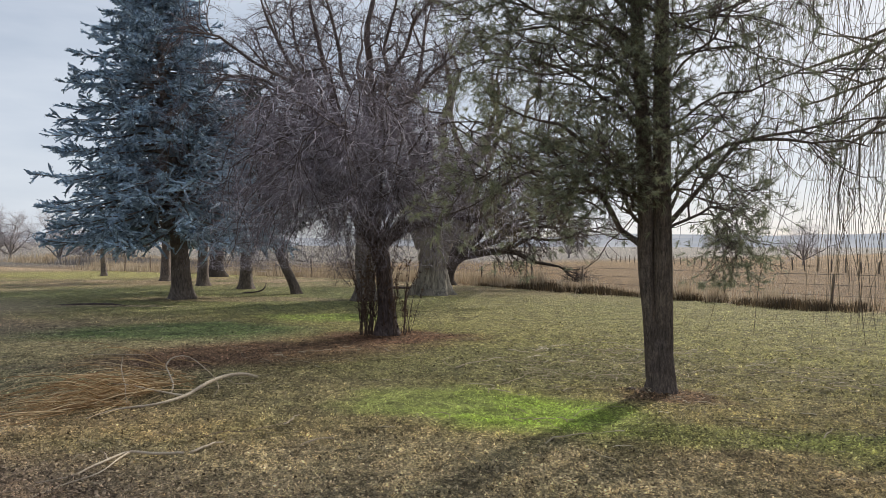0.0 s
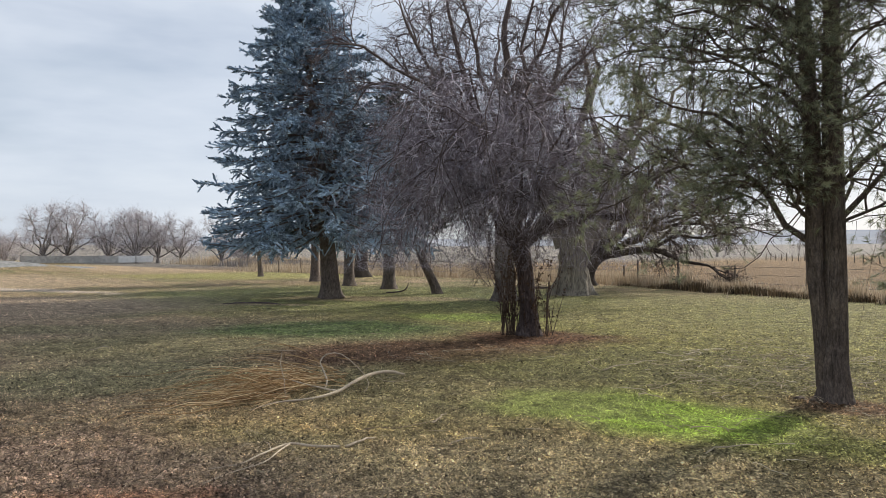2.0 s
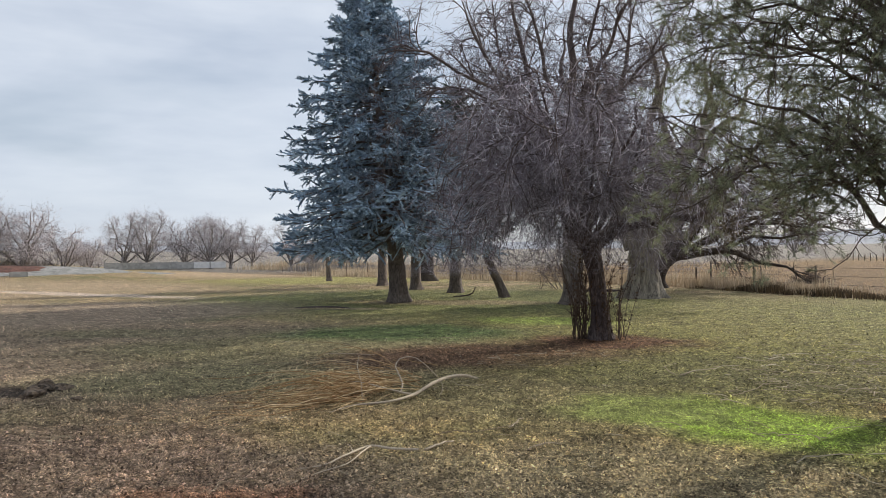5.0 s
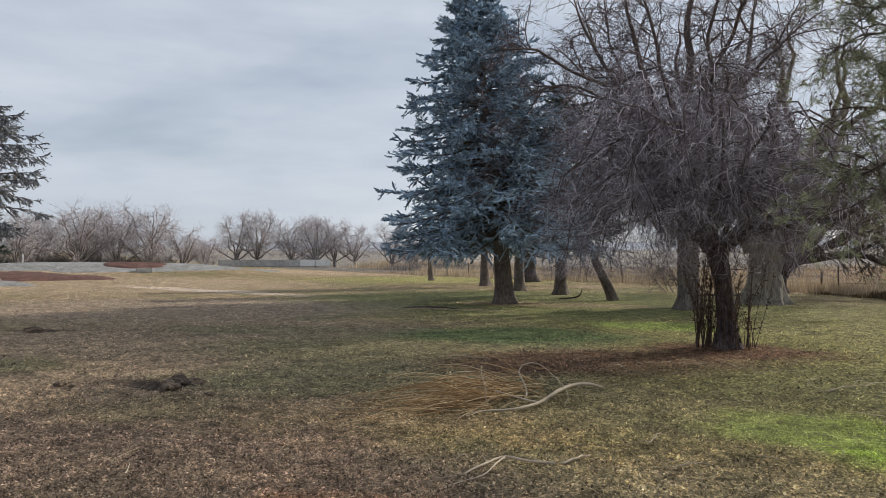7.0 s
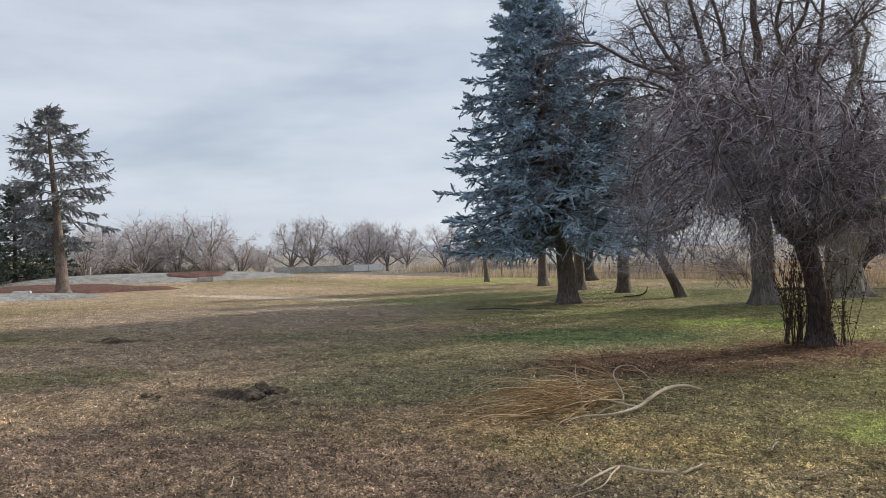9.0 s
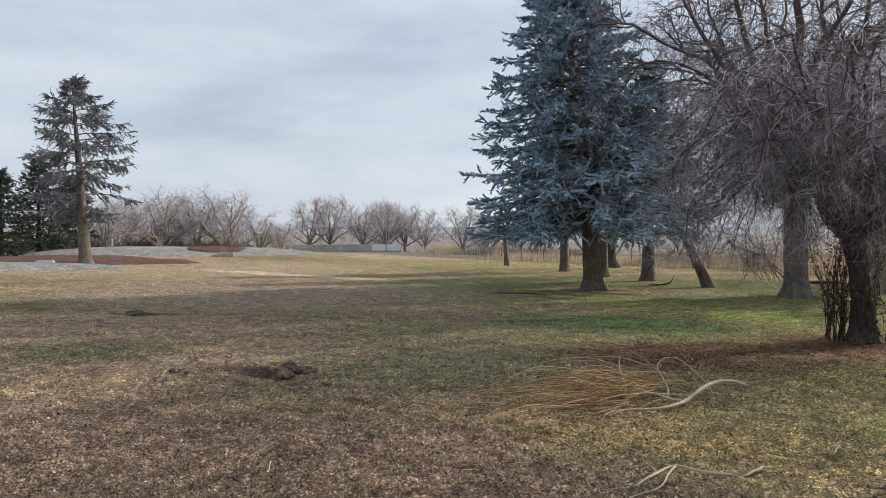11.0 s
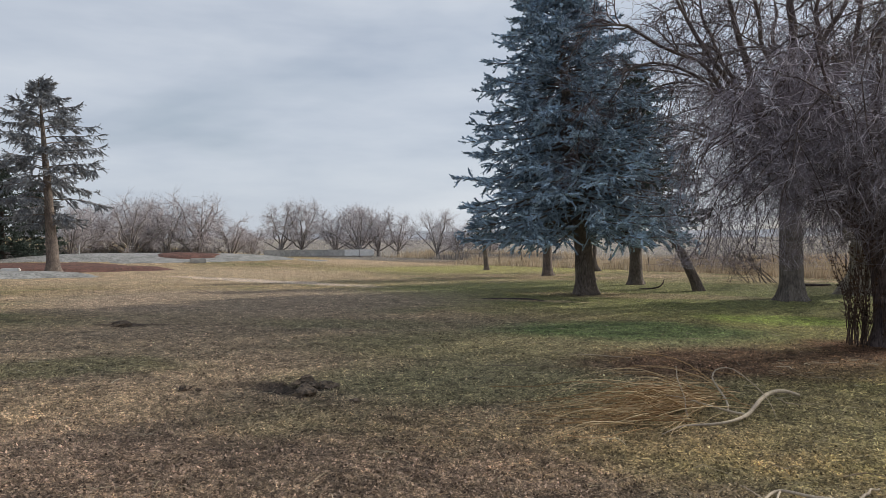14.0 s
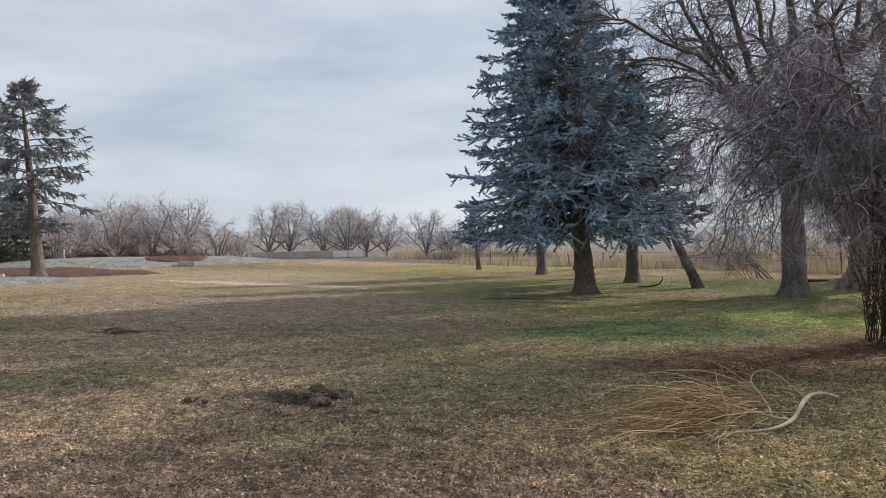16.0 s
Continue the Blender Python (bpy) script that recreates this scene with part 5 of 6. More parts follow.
for j, (x, y, h, s_) in enumerate([(-59.61, 29.85, 7.8, 82), (-57.64, 26.17, 6.6, 83), (-66.57, 35.86, 7.2, 84), (-60.99, 23.91, 8.4, 85)]):
    conifer("dark_spruce", (x, y, 0), "dense dark green spruce beyond the mulch bed", h, 0.5, (tuple(z * h / 7.5 for z in DARKP[0]), DARKP[1]), BARK_DARK, NEEDLE_DARK, s_, 0.25, whorl=0.36, per=7, shoots=5, twigs_=2, finger=0.05, blade=(0.18, 0.06, 3), droop=0.08, group="dark spruces beyond the mulch")

# ---- far bare trees and shrubs ----
FARLV = [dict(n=10, ang=0.95, len=2.2, droop=0.0, wob=0.24, k=6, r=0.045, t0=0.2, fall=0.4, sides=4, tip=0.35, floor=0.5),
         dict(n=9, ang=0.65, len=1.3, droop=0.03, wob=0.18, k=4, r=0.024, t0=0.2, sides=1, tip=0.5, floor=0.4),
         dict(n=4, ang=0.7, len=1.1, droop=0.03, wob=0.28, k=3, r=0.015, t0=0.2, sides=1, tip=0.6, floor=0.3)]


def far_tree(seed, label, name, spread, high, count, fork, group):
    rng = np.random.default_rng(seed)
    st = []
    for j in range(count):
        a = j * 6.283 / count + rng.normal(0, 0.35)
        c, s_ = math.cos(a), math.sin(a)
        sp = spread * rng.uniform(0.6, 1.1)
        h = high * rng.uniform(0.75, 1.05)
        if j % 2:
            st.append([(0, 0, fork, 0.13), (c * sp * 0.45, s_ * sp * 0.45, fork + (h - fork) * 0.22, 0.10), (c * sp * 0.9, s_ * sp * 0.9, fork + (h - fork) * 0.45, 0.06), (c * sp * 1.2, s_ * sp * 1.2, h * 0.62, 0.02)])
        else:
            st.append([(0, 0, fork, 0.14), (c * sp * 0.18, s_ * sp * 0.18, fork + (h - fork) * 0.35, 0.11), (c * sp * 0.42, s_ * sp * 0.42, fork + (h - fork) * 0.7, 0.07), (c * sp * 0.6, s_ * sp * 0.6, h * 0.93, 0.02)])
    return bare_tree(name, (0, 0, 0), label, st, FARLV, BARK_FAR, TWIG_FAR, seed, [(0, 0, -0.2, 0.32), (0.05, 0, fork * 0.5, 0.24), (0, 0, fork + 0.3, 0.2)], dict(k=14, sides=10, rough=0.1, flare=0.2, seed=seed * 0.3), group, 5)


def put(ob, x, y, turn, sc):
    ob.matrix_basis = Matrix.Translation((x, y, gz(x, y) - 0.05)) @ pose(0, 0, 0, 0, 0, turn) @ Matrix.Diagonal((sc, sc, sc, 1))


g1, g2 = "bare trees behind the low wall", "bare thicket beyond the gravel"
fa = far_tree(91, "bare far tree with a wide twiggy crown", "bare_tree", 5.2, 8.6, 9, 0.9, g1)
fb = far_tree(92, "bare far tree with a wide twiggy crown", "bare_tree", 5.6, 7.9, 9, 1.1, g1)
sh = far_tree(93, "bare many-stemmed shrub of haze-greyed twigs", "bare_shrub", 4.2, 7.6, 9, 0.3, g2)
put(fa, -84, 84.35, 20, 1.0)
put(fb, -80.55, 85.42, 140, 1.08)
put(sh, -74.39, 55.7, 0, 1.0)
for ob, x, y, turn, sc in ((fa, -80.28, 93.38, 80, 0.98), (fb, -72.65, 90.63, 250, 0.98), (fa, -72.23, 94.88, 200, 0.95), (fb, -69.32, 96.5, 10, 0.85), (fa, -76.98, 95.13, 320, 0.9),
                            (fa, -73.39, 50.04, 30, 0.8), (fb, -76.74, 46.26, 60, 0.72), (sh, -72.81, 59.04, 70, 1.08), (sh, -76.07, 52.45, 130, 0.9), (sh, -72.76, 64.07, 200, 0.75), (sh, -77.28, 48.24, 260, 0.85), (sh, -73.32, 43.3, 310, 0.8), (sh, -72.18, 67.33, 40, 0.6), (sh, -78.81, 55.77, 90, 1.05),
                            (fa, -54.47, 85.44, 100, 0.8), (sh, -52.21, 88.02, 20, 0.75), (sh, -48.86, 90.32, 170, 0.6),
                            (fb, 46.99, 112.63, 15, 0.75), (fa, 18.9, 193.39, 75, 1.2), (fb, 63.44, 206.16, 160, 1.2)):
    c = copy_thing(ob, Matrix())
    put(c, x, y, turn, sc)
    if ob is not sh and x > 0:
        tagged(c, "lone bare tree out in the straw field", group="trees out in the field")


def scrub(name, ax, ay, bx, by, n, height, wide, seed, material, label, clump=0.0):
    """A strip of low wild growth: a great many upright blades."""
    rng = np.random.default_rng(seed)
    f = rng.uniform(0, 1, n)
    off = rng.normal(0, wide, n)
    ux, uy = bx - ax, by - ay
    ln = math.hypot(ux, uy)
    x, y = ax + ux * f - uy / ln * off, ay + uy * f + ux / ln * off
    if clump:
        mid = rng.uniform(0, 1, int(ln / clump))
        f = np.clip(rng.choice(mid, n) + rng.normal(0, 0.16 / ln, n), 0, 1)
        x, y = ax + ux * f - uy / ln * off, ay + uy * f + ux / ln * off
    lump = np.array([0.65 + 0.6 * noise.noise(Vector((p * 0.35, q * 0.35, seed))) for p, q in zip(x, y)])
    h = height * np.maximum(lump, 0.15) * rng.uniform(0.5, 1.15, n)
    z = np.array([gz(p, q) for p, q in zip(x, y)])
    a = rng.uniform(0, 6.283, n)
    w = rng.uniform(0.008, 0.016, n) * max(1.0, math.hypot(ax, ay) / 30)
    foot = np.stack([x, y, z - 0.02], axis=1)
    sd = np.stack([np.cos(a), np.sin(a), np.zeros(n)], axis=1) * w[:, None]
    tip = foot + np.stack([rng.normal(0, 0.16, n) * h, rng.normal(0, 0.16, n) * h, h], axis=1)
    v = np.stack([foot - sd, foot + sd, tip], axis=1).reshape(-1, 3)
    return solid(name, mesh_of(name, v, None, np.arange(3 * n).reshape(-1, 3), False), material, label, "grass", "stuff")


for j in range(len(EDGE) - 1):
    (ax, ay), (bx, by) = EDGE[j], EDGE[j + 1]
    ln = math.hypot(bx - ax, by - ay)
    nx, ny = (by - ay) / ln, -(bx - ax) / ln
    nx, ny = (nx, ny) if nx * 1 + ny * 1 > 0 else (-nx, -ny)
    if j > 1:
        scrub("dark_weeds", ax, ay, bx, by, int(ln * 420), 0.45, 0.4, 101 + j, WEED, "dark dead weeds along the lawn's edge", 0.28)
        scrub("grass_tussocks", ax, ay, bx, by, int(ln * 150), 1.15, 0.2, 141 + j, REED, "dry straw tussocks standing among the dark weeds", 1.3)
    scrub("tall_dry_grass", ax + nx * 2.6, ay + ny * 2.6, bx + nx * 2.6, by + ny * 2.6, int(ln * (420 if j < 2 else 170)), 1.15 if j < 2 else 0.5, 1.3, 111 + j, REED, "tall pale dry grass beyond the fence")
scrub("tall_dry_grass", -63.38, 95.13, -34.26, 83.27, 12000, 1.5, 3.0, 121, REED, "tall pale dry grass beyond the fence")
scrub("far_scrub", -51.49, 83.91, -31.63, 73.42, 7000, 1.3, 1.6, 122, SCRUB, "grey scrub along the field's edge")
scrub("far_scrub", -83.67, 39.31, -73.8, 63.19, 11000, 2.4, 2.0, 123, SCRUB, "grey undergrowth under the bare thicket")


# ---- fences and wall ----
def post_fence(name, line, gap, high, r, material, label, seed, wires=3):
    rng = np.random.default_rng(seed)
    c = curve_through([(x, y, 0, 1) for x, y in line], 400)[:, :2]
    d = np.concatenate([[0], np.cumsum(np.linalg.norm(np.diff(c, axis=0), axis=1))])
    t = thing(name, (line[0][0], line[0][1], 0), label, "fence")
    tops = []
    for s in np.arange(0, d[-1], gap):
        x, y = np.interp(s, d, c[:, 0]), np.interp(s, d, c[:, 1])
        h = high * rng.uniform(0.78, 1.12)
        lx, ly = rng.normal(0, 0.08, 2)
        o = np.array([x - line[0][0], y - line[0][1], gz(x, y)])
        pts = np.stack([o + [0, 0, -0.2], o + [lx * 0.5, ly * 0.5, h * 0.5], o + [lx, ly, h], o + [lx, ly, h + 0.005]])[None]
        part("post", tube_mesh("post", [(pts, np.array([[r, r, r * 0.93, 0.002]]), 8)]), material, t)
        tops.append(o + [lx, ly, 0])
    tops = np.array(tops)
    for w in range(wires):
        z = high * (0.35 + 0.55 * w / max(1, wires - 1))
        part("wire", tube_mesh("wire", [((tops + [0, 0, z])[None], np.full((1, len(tops)), 0.006), 4)]), STEEL, t)
    return t


post_fence("wire_fence", [(-36, 60.6), (-23, 53.3), (-11, 46.6), (0.5, 37.8), (7.2, 29.1), (11.6, 23.4), (22, 10)], 3.6, 1.15, 0.045, POST_WOOD, "old wire fence on weathered posts along the field", 131)
post_fence("post_fence", [(36.3, 56.14), (34.3, 64.04), (33.16, 74), (32.02, 83.95), (30.06, 98.87), (27.46, 115.75), (22.14, 143.49)], 2.4, 1.25, 0.075, POST_WOOD, "row of close-set weathered fence posts in the field", 132, 2)


def block(w, d, h, bev=0.02):
    b = bmesh.new()
    bmesh.ops.create_cube(b, size=1.0, matrix=Matrix.Translation((0, 0, h / 2)) @ Matrix.Diagonal((w, d, h, 1)))
    bmesh.ops.bevel(b, geom=b.edges[:], offset=bev, segments=2, affect="EDGES")
    me = bpy.data.meshes.new("block")
    b.to_mesh(me)
    b.free()
    return me


def low_wall():
    """A low concrete wall with posts, two whitewashed bays at one end."""
    ax, ay, bx, by = -81.58, 78.3, -69.73, 90.65
    ln, turn = math.hypot(bx - ax, by - ay), math.degrees(math.atan2(by - ay, bx - ax))
    t = thing("low_wall", (ax, ay, gz(ax, ay)), "low grey concrete wall with two whitewashed bays", "wall")
    t.rotation_euler = (0, 0, radians(turn))
    n = 7
    for j in range(n):
        w = ln / n
        p = part("panel", block(w - 0.16, 0.16, 1.0), WHITE if j >= n - 2 else CONCRETE, t, "whitewashed panel" if j >= n - 2 else "")
        p.location = (w * (j + 0.5), 0, 0)
        q = part("post", block(0.16, 0.22, 1.12), CONCRETE, t)
        q.location = (w * j, 0, 0)


low_wall()
post_fence("chain_fence", [(-89.23, 61.02), (-83.86, 70.48), (-81.93, 77.67)], 2.6, 1.1, 0.05, STEEL, "grey wire fence on thin steel posts", 133, 6)


def stone_block(x, y, w, d, h, turn, material, name, label):
    me = block(w, d, h, 0.05)
    for v in me.vertices:
        v.co += Vector((noise.noise(v.co * 3), noise.noise(v.co * 3 + Vector((5, 0, 0))), 0)) * 0.05
    ob = solid(name, me, material, label, "stone")
    ob.matrix_basis = pose(x, y, gz(x, y) - 0.03, 0, 0, turn)


stone_block(-47.4, 38.8, 1.2, 0.6, 0.42, 57, CONCRETE, "concrete_block", "pale concrete block at the lawn's edge")
stone_block(-45.6, 23.6, 1.0, 0.6, 0.32, 50, WHITE, "white_stone", "pale whitish stones on the gravel")
stone_block(-59.87, 36.26, 0.11, 0.11, 1.5, 10, WHITE, "marker_post", "white marker post beyond the berm")


# ---- fallen branches ----
def drape(pts, place):
    """How far the ground under each point lies above the ground at the place."""
    return np.array([gz(place[0] + p[0], place[1] + p[1]) for p in pts]) - gz(*place)


def fallen(name, label, lines, withes, place, seed, wood=None):
    """A torn-off limb: its bare wood, side shoots, and a fan of yellow withes."""
    rng = np.random.default_rng(seed)
    t = thing(name, (*place, gz(*place)), label, "branch")
    for i, ln in enumerate(lines):
        c = curve_through(ln, 22)
        wob = np.array([[noise.noise(Vector((s * 0.17, i * 3.7, seed))), noise.noise(Vector((s * 0.17, i * 3.7 + 9, seed))), 0] for s in range(22)]) * 0.03
        pts = np.vstack([c[:1, :3], c[:, :3] + wob, c[-1:, :3] + wob[-1:]])
        pts[:, 2] += drape(pts, place)
        rad = np.concatenate([[0.001], c[:, 3] * (1.0 if wood else 0.76), [0.001]])
        part("main_limb" if i == 0 else "side_limb", tube_mesh("limb", [(pts[None], rad[None], 10)]), wood or BARK_PALE, t)
    if withes:
        n, foot, way, length = withes
        f = np.array(foot)[None] + rng.normal(0, 1, (n, 3)) * np.array([0.20, 0.40, 0.06])
        f[:, 2] = np.abs(f[:, 2]) + 0.03
        w = np.array(way)[None] + np.clip(rng.normal(0, 0.24, (n, 3)), -0.45, 0.45)
        w[:, 2] = rng.uniform(0.05, 0.50, n)
        p = grow(f, w, length * rng.uniform(0.45, 1.2, n), 11, 0.10, 0.125, rng)
        p[..., 2] = np.maximum(p[..., 2], 0.012 + rng.uniform(0, 0.05, (n, 1)))
        p[..., 2] += np.array([drape(q, place) for q in p])
        r = rng.uniform(0.0030, 0.0065, n)[:, None] * np.linspace(1, 0.45, 11)[None, :]
        for i in range(n):
            part("withe", tube_mesh("withe", [(p[i:i + 1], r[i:i + 1], 4)]), WITHE, t)
    return t


# the large limb with its heap of withes; foot of the fork at the origin
fallen("fallen_branch", "large pale fallen willow branch with a heap of yellow withes",
       [[(0.45, 1.18, 0.03, 0.022), (0.33, 1.00, 0.09, 0.027), (0.21, 0.68, 0.12, 0.028), (0.17, 0.17, 0.10, 0.026), (0.13, -0.12, 0.06, 0.024), (0.03, -0.41, 0.05, 0.018), (-0.16, -0.64, 0.04, 0.015), (-0.32, -0.76, 0.03, 0.010), (-0.42, -1.05, 0.02, 0.005)],
        [(0.13, -0.12, 0.06, 0.017), (-0.02, -0.15, 0.08, 0.015), (-0.16, -0.20, 0.12, 0.012), (-0.39, -0.26, 0.18, 0.009), (-0.61, -0.29, 0.20, 0.005)],
        [(-0.04, -0.15, 0.08, 0.013), (-0.07, 0.02, 0.15, 0.012), (-0.17, 0.12, 0.25, 0.011), (-0.25, 0.17, 0.33, 0.010), (-0.23, 0.28, 0.40, 0.009), (-0.09, 0.42, 0.38, 0.007), (0.17, 0.44, 0.18, 0.006), (0.28, 0.38, 0.05, 0.005), (0.38, 0.02, 0.02, 0.004)],
        [(-0.32, -0.52, 0.04, 0.008), (-0.37, -0.48, 0.20, 0.007), (-0.44, -0.42, 0.38, 0.006), (-0.50, -0.28, 0.50, 0.004)],
        [(0.30, 0.60, 0.10, 0.005), (0.42, 0.62, 0.05, 0.005), (0.62, 0.85, 0.02, 0.004)]],
       (160, (-0.42, 0.12, 0.08), (-0.76, -0.72, 0.0), 1.5), (-1.84, 8.93), 141)
fallen("fallen_stick", "pale forked fallen stick on the grass",
       [[(0.47, 0.07, 0.03, 0.0135), (0.26, 0.0, 0.04, 0.0145), (0.06, -0.03, 0.05, 0.0135), (-0.02, -0.30, 0.035, 0.0110), (-0.06, -0.52, 0.02, 0.0085), (-0.21, -0.72, 0.02, 0.0045)],
        [(0.06, -0.03, 0.05, 0.0105), (0.07, -0.15, 0.04, 0.0095), (0.08, -0.43, 0.025, 0.0075), (0.01, -0.71, 0.02, 0.0060), (-0.04, -1.04, 0.02, 0.0040)],
        [(0.0, -0.18, 0.03, 0.0065), (-0.12, -0.03, 0.03, 0.0055), (-0.24, 0.10, 0.02, 0.0035)]], None, (-1.25, 6.72), 142)
# single sticks and withes lying about: thickness, place, and line from there
STICKS = [
    (0.0150, (-0.75, 6.84), ((0, 0), (0.06, 0.2), (0.11, 0.36)), "short pale broken stick on the grass"),
    (0.0075, (-0.85, 7.32), ((0, 0), (0.14, 0.14), (0.33, 0.16), (0.59, 0.62)), "thin curved fallen stick on the grass"),
    (0.0060, (-1.82, 5.66), ((0, 0), (0.11, 0.43), (0.26, 1.04)), "thin pale withe lying on the litter"),
    (0.0055, (-2.51, 5.45), ((0, 0), (0.13, 0.15), (0.30, 0.27)), "thin pale withe lying on the litter"),
    (0.0070, (-5.42, 10.14), ((0, 0), (0.63, 0.22), (1.26, 0.58)), "thin curved fallen stick on the grass"),
    (0.0060, (-1.39, 6.03), ((0, 0), (-0.12, -0.26), (-0.35, -0.43), (-0.41, -0.72)), "thin pale withe lying on the litter"),
    (0.0065, (-5.25, 5.01), ((0, 0), (-0.19, 0.42), (-0.10, 0.55), (0.22, 0.62), (0.30, 0.81)), "thin curved fallen stick on the grass"),
    (0.0060, (-6.61, 5.05), ((0, 0), (-0.13, 0.52), (0.13, 1.0)), "thin pale withe lying on the litter"),
    (0.0060, (-5.70, 7.08), ((0, 0), (0.12, 0.13), (-0.06, 0.41), (-0.25, 0.55)), "hooked thin withe lying beside the hole"),
    (0.0080, (-7.32, 11.12), ((0, 0), (-0.01, 0.36), (0.40, 0.12)), "thin curved fallen stick on the grass"),
    (0.0055, (-5.30, 7.50), ((0, 0), (-0.01, 0.36), (0.20, 0.74)), "thin pale withe lying on the litter"),
    (0.0055, (-6.32, 6.45), ((0, 0), (0.20, 0.24), (-0.04, 0.80)), "thin pale withe lying on the litter"),
    (0.0060, (-2.96, 5.04), ((0, 0), (0.05, 0.28), (0.13, 0.50)), "thin pale withe lying on the litter"),
    (0.0090, (0.05, 7.15), ((0, 0), (0.10, 0.16), (0.24, 0.24)), "short pale broken stick on the grass"),
    (0.0085, (-0.30, 7.80), ((0, 0), (0.03, 0.18), (0.02, 0.42)), "short pale broken stick on the grass"),
    (0.0110, (1.05, 11.3), ((0, 0), (0.20, 0.30), (0.46, 0.62)), "thin curved fallen stick on the grass"),
]
for i, (r, at_, run, label) in enumerate(STICKS):
    fallen("fallen_stick", label, [[(x, y, 0.018 + 0.012 * (0 < j < len(run) - 1), r * (1.0 if r > 0.0078 else 0.62) * (1.0 - 0.45 * j / (len(run) - 1))) for j, (x, y) in enumerate(run)]], None, at_, 200 + i, None if r > 0.0078 else BARK_DULL)
fallen("fallen_stick", "thin curved fallen stick on the grass", [[(-0.5, 0.0, 0.02, 0.0058), (0.0, 0.05, 0.03, 0.0065), (0.45, 0.02, 0.02, 0.0043)]], None, (-4.2, 11.8), 145)
fallen("fallen_stick", "dark curved fallen limb on the grass", [[(-0.55, -0.1, 0.03, 0.018), (-0.1, 0.0, 0.05, 0.028), (0.2, 0.05, 0.14, 0.026), (0.36, 0.1, 0.40, 0.012)]], None, (-7.95, 28.2), 146, BARK_APPLE)
fallen("fallen_stick", "long low fallen limb on the grass", [[(-1.3, 0.2, 0.03, 0.012), (-0.5, 0.0, 0.06, 0.022), (0.3, 0.1, 0.06, 0.024), (1.0, -0.2, 0.04, 0.010)]], None, (-10.3, 21.2), 147, BARK_APPLE)


def broken_limb():
    rng = np.random.default_rng(151)
    t = thing("broken_limb", (-5.5, 34.6, 0), "heap of broken brown limbs leaning on the ground", "branch")
    n = 18
    foot = np.stack([rng.normal(0.2, 0.65, n), rng.normal(0, 0.5, n), np.full(n, 0.02)], axis=1)
    top = np.array([-0.8, 0, 1.7]) + rng.normal(0, 0.45, (n, 3))
    f = np.linspace(0, 1, 8)[None, :, None]
    p = foot[:, None] * (1 - f) + top[:, None] * f + np.sin(f * 3.14) * rng.normal(0, 0.22, (n, 1, 3))
    p[..., 2] = np.maximum(p[..., 2], 0.02)
    r = rng.uniform(0.009, 0.03, n)[:, None] * np.linspace(1, 0.5, 8)[None, :]
    for i in range(n):
        part("limb", tube_mesh("limb", [(p[i:i + 1], r[i:i + 1], 6)]), BARK_ASH, t)
    g = ramify(p, r, [dict(n=12, ang=0.8, len=0.9, droop=0.12, wob=0.24, k=5, r=0.010, t0=0.3, tip=0.5)], rng)
    part("brushwood", tube_mesh("brushwood", g), TWIG_ASH, t, kind="stuff")


broken_limb()


def loose_twigs():
    """Fine shed withes strewn over the lawn, thickest below the weeping willow."""
    rng = np.random.default_rng(161)
    n, heaps, each = 420, 34, 12
    x, y, r = wedge(n, 3.4, 16.0, rng, 1.0)
    m = heaps * each
    hx, hy = rng.normal(4.9, 2.4, heaps), rng.normal(11.5, 2.2, heaps)
    x = np.concatenate([x, np.repeat(hx, each) + rng.normal(0, 0.42, m)])
    y = np.concatenate([y, np.repeat(hy, each) + rng.normal(0, 0.30, m)])
    z = np.array([gz(p, q) for p, q in zip(x, y)]) + 0.02
    a = np.concatenate([rng.uniform(0, 6.283, n), np.repeat(rng.uniform(0, 6.283, heaps), each) + rng.normal(0, 1.1, m)])
    way = np.stack([np.cos(a), np.sin(a), np.full(n + m, 0.12)], axis=1)
    p = grow(np.stack([x, y, z], axis=1), way, np.concatenate([rng.lognormal(-1.55, 0.5, n), rng.lognormal(-1.2, 0.5, m)]), 6, 0.03, 0.42, rng)
    p[..., 2] = np.clip(p[..., 2], z[:, None] - 0.008, z[:, None] + rng.uniform(0.0, 0.05, (n + m, 1)))
    rad = np.concatenate([rng.uniform(0.0022, 0.0048, n), rng.uniform(0.0035, 0.008, m)])[:, None] * np.linspace(1, 0.5, 6)[None, :]
    solid("shed_twigs", tube_mesh("shed_twigs", [(p, rad, 3)]), TWIG_STRAW, "thin pale shed twigs strewn on the lawn", "twigs", "stuff")


loose_twigs()


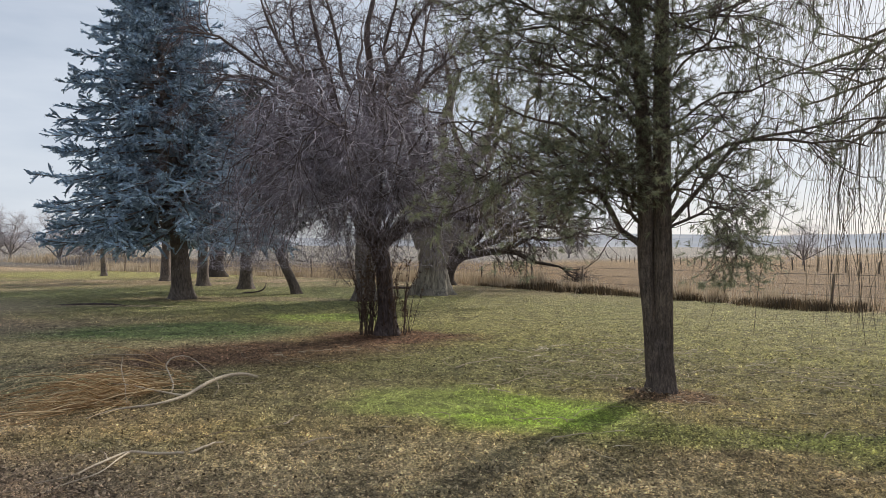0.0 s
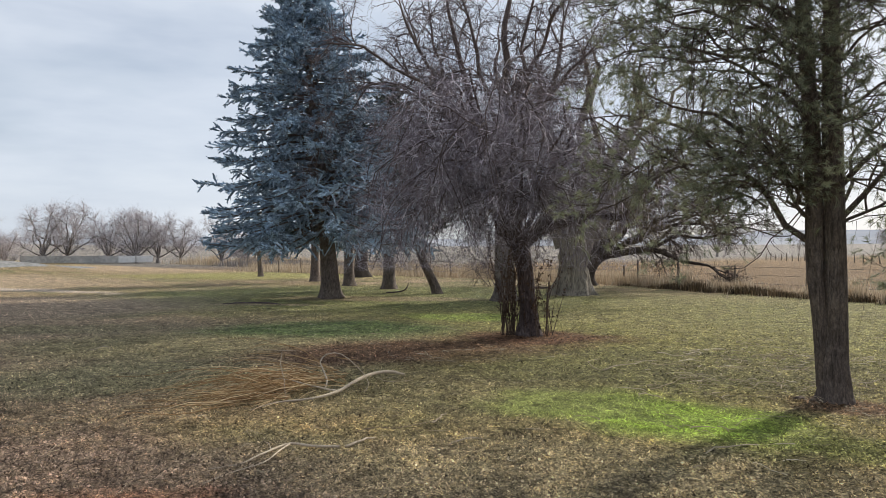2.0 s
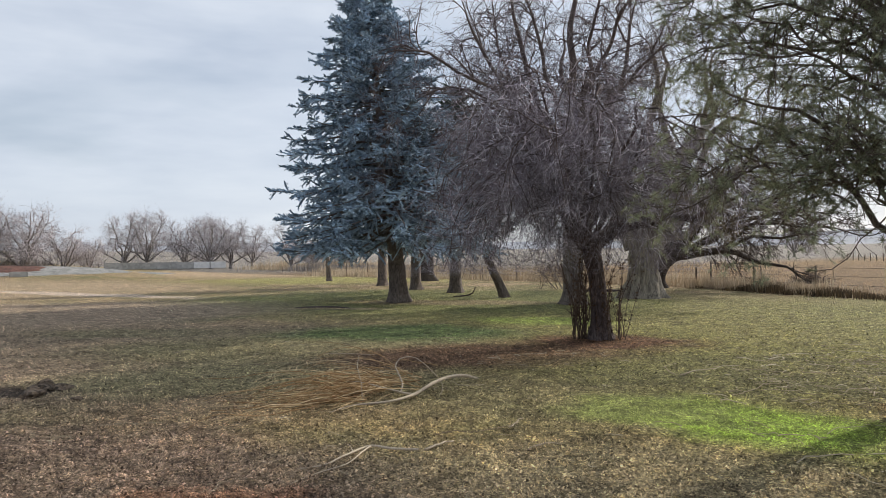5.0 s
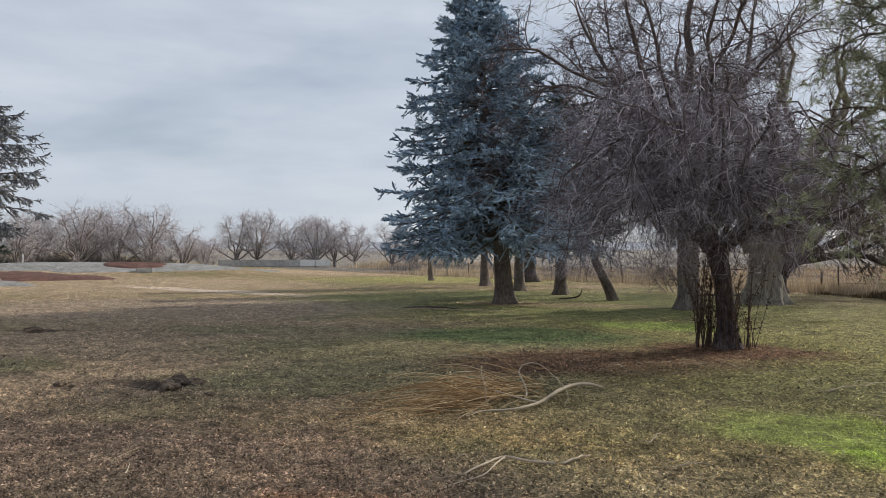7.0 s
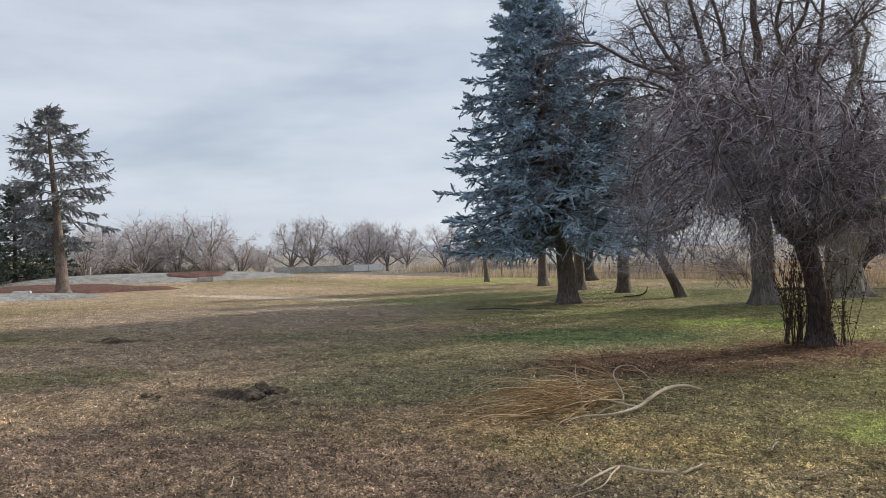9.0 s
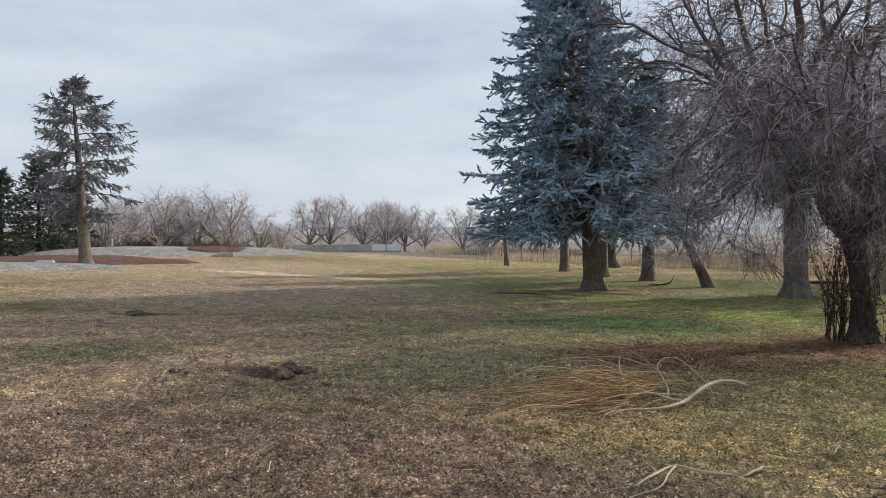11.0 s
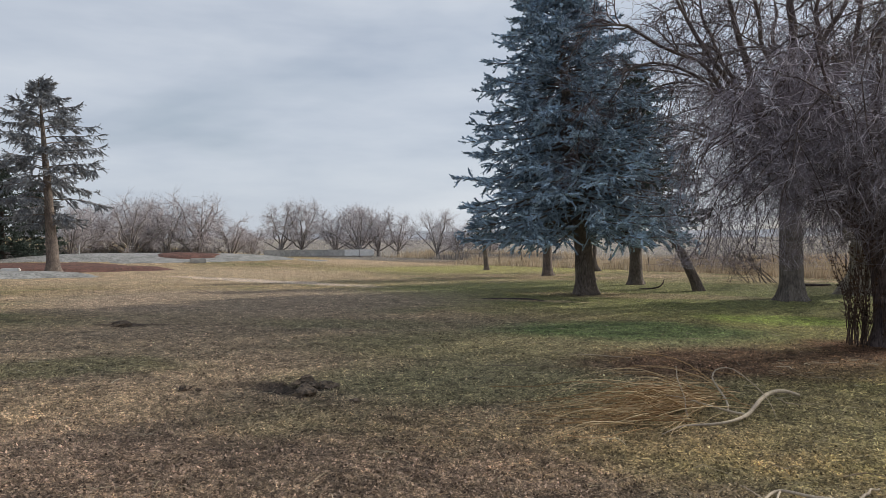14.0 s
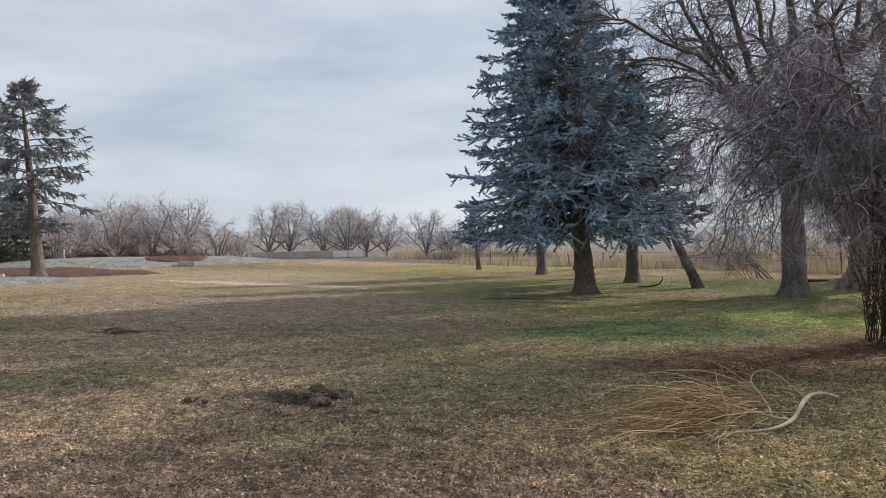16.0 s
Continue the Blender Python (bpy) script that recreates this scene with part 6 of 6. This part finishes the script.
def clods(x, y, n, seed, size, label="dark upturned clods of soil by a small hole"):
    """Turned sods round a dug hole."""
    rng = np.random.default_rng(seed)
    t = thing("dirt_heap", (x, y, gz(x, y)), label, "soil")
    for _ in range(n):
        b = bmesh.new()
        bmesh.ops.create_icosphere(b, subdivisions=3, radius=1.0)
        off = Vector(rng.uniform(-9, 9, 3))
        s = size * rng.uniform(0.35, 1.0)
        for v in b.verts:
            v.co = v.co * (1 + 0.45 * noise.noise(v.co * 1.3 + off) + 0.2 * noise.noise(v.co * 4 + off))
            v.co = Vector((v.co.x * s * 1.4, v.co.y * s, max(v.co.z, -0.5) * s * 0.75))
        me = bpy.data.meshes.new("clod")
        b.to_mesh(me)
        b.free()
        ob = part("clod", me, DIRT, t)
        ob.location = (rng.normal(0, size * 2.2), rng.normal(0, size * 0.9), s * 0.18 + 0.02)
        ob.rotation_euler = (0, 0, rng.uniform(0, 6.28))


clods(-6.62, 8.12, 10, 171, 0.085)
clods(-6.33, 7.50, 2, 175, 0.15)
clods(-7.67, 7.1, 4, 172, 0.06)
clods(-14.6, 10.75, 9, 173, 0.085)
clods(3.36, 9.86, 6, 174, 0.05, "small heap of dark red soil at the pine's foot")


def pipe_gate():
    """A rusty pipe frame standing open in the fence line."""
    t = thing("metal_gate", (1.2, 38.0, 0), "rusty steel pipe gate frame by the field fence", "gate")
    for x in (0.0, 1.9):
        p = np.array([[(x, 0, -0.2), (x, 0, 0.6), (x, 0, 1.25), (x, 0, 1.255)]])
        part("post", tube_mesh("post", [(p, np.array([[0.04, 0.04, 0.04, 0.002]]), 8)]), STEEL, t)
    for z in (0.45, 1.15):
        p = np.array([[(0, 0, z), (0.6, 0, z), (1.3, 0, z - 0.02), (1.9, 0, z)]])
        part("rail", tube_mesh("rail", [(p, np.full((1, 4), 0.013), 8)]), STEEL, t)


pipe_gate()
fallen("fallen_log", "dark weathered log lying behind the old willow", [[(-0.7, 0.1, 0.04, 0.04), (-0.2, 0.0, 0.05, 0.055), (0.4, 0.1, 0.06, 0.05), (0.8, 0.2, 0.08, 0.03)]], None, (-3.2, 32.6), 148, BARK_APPLE)
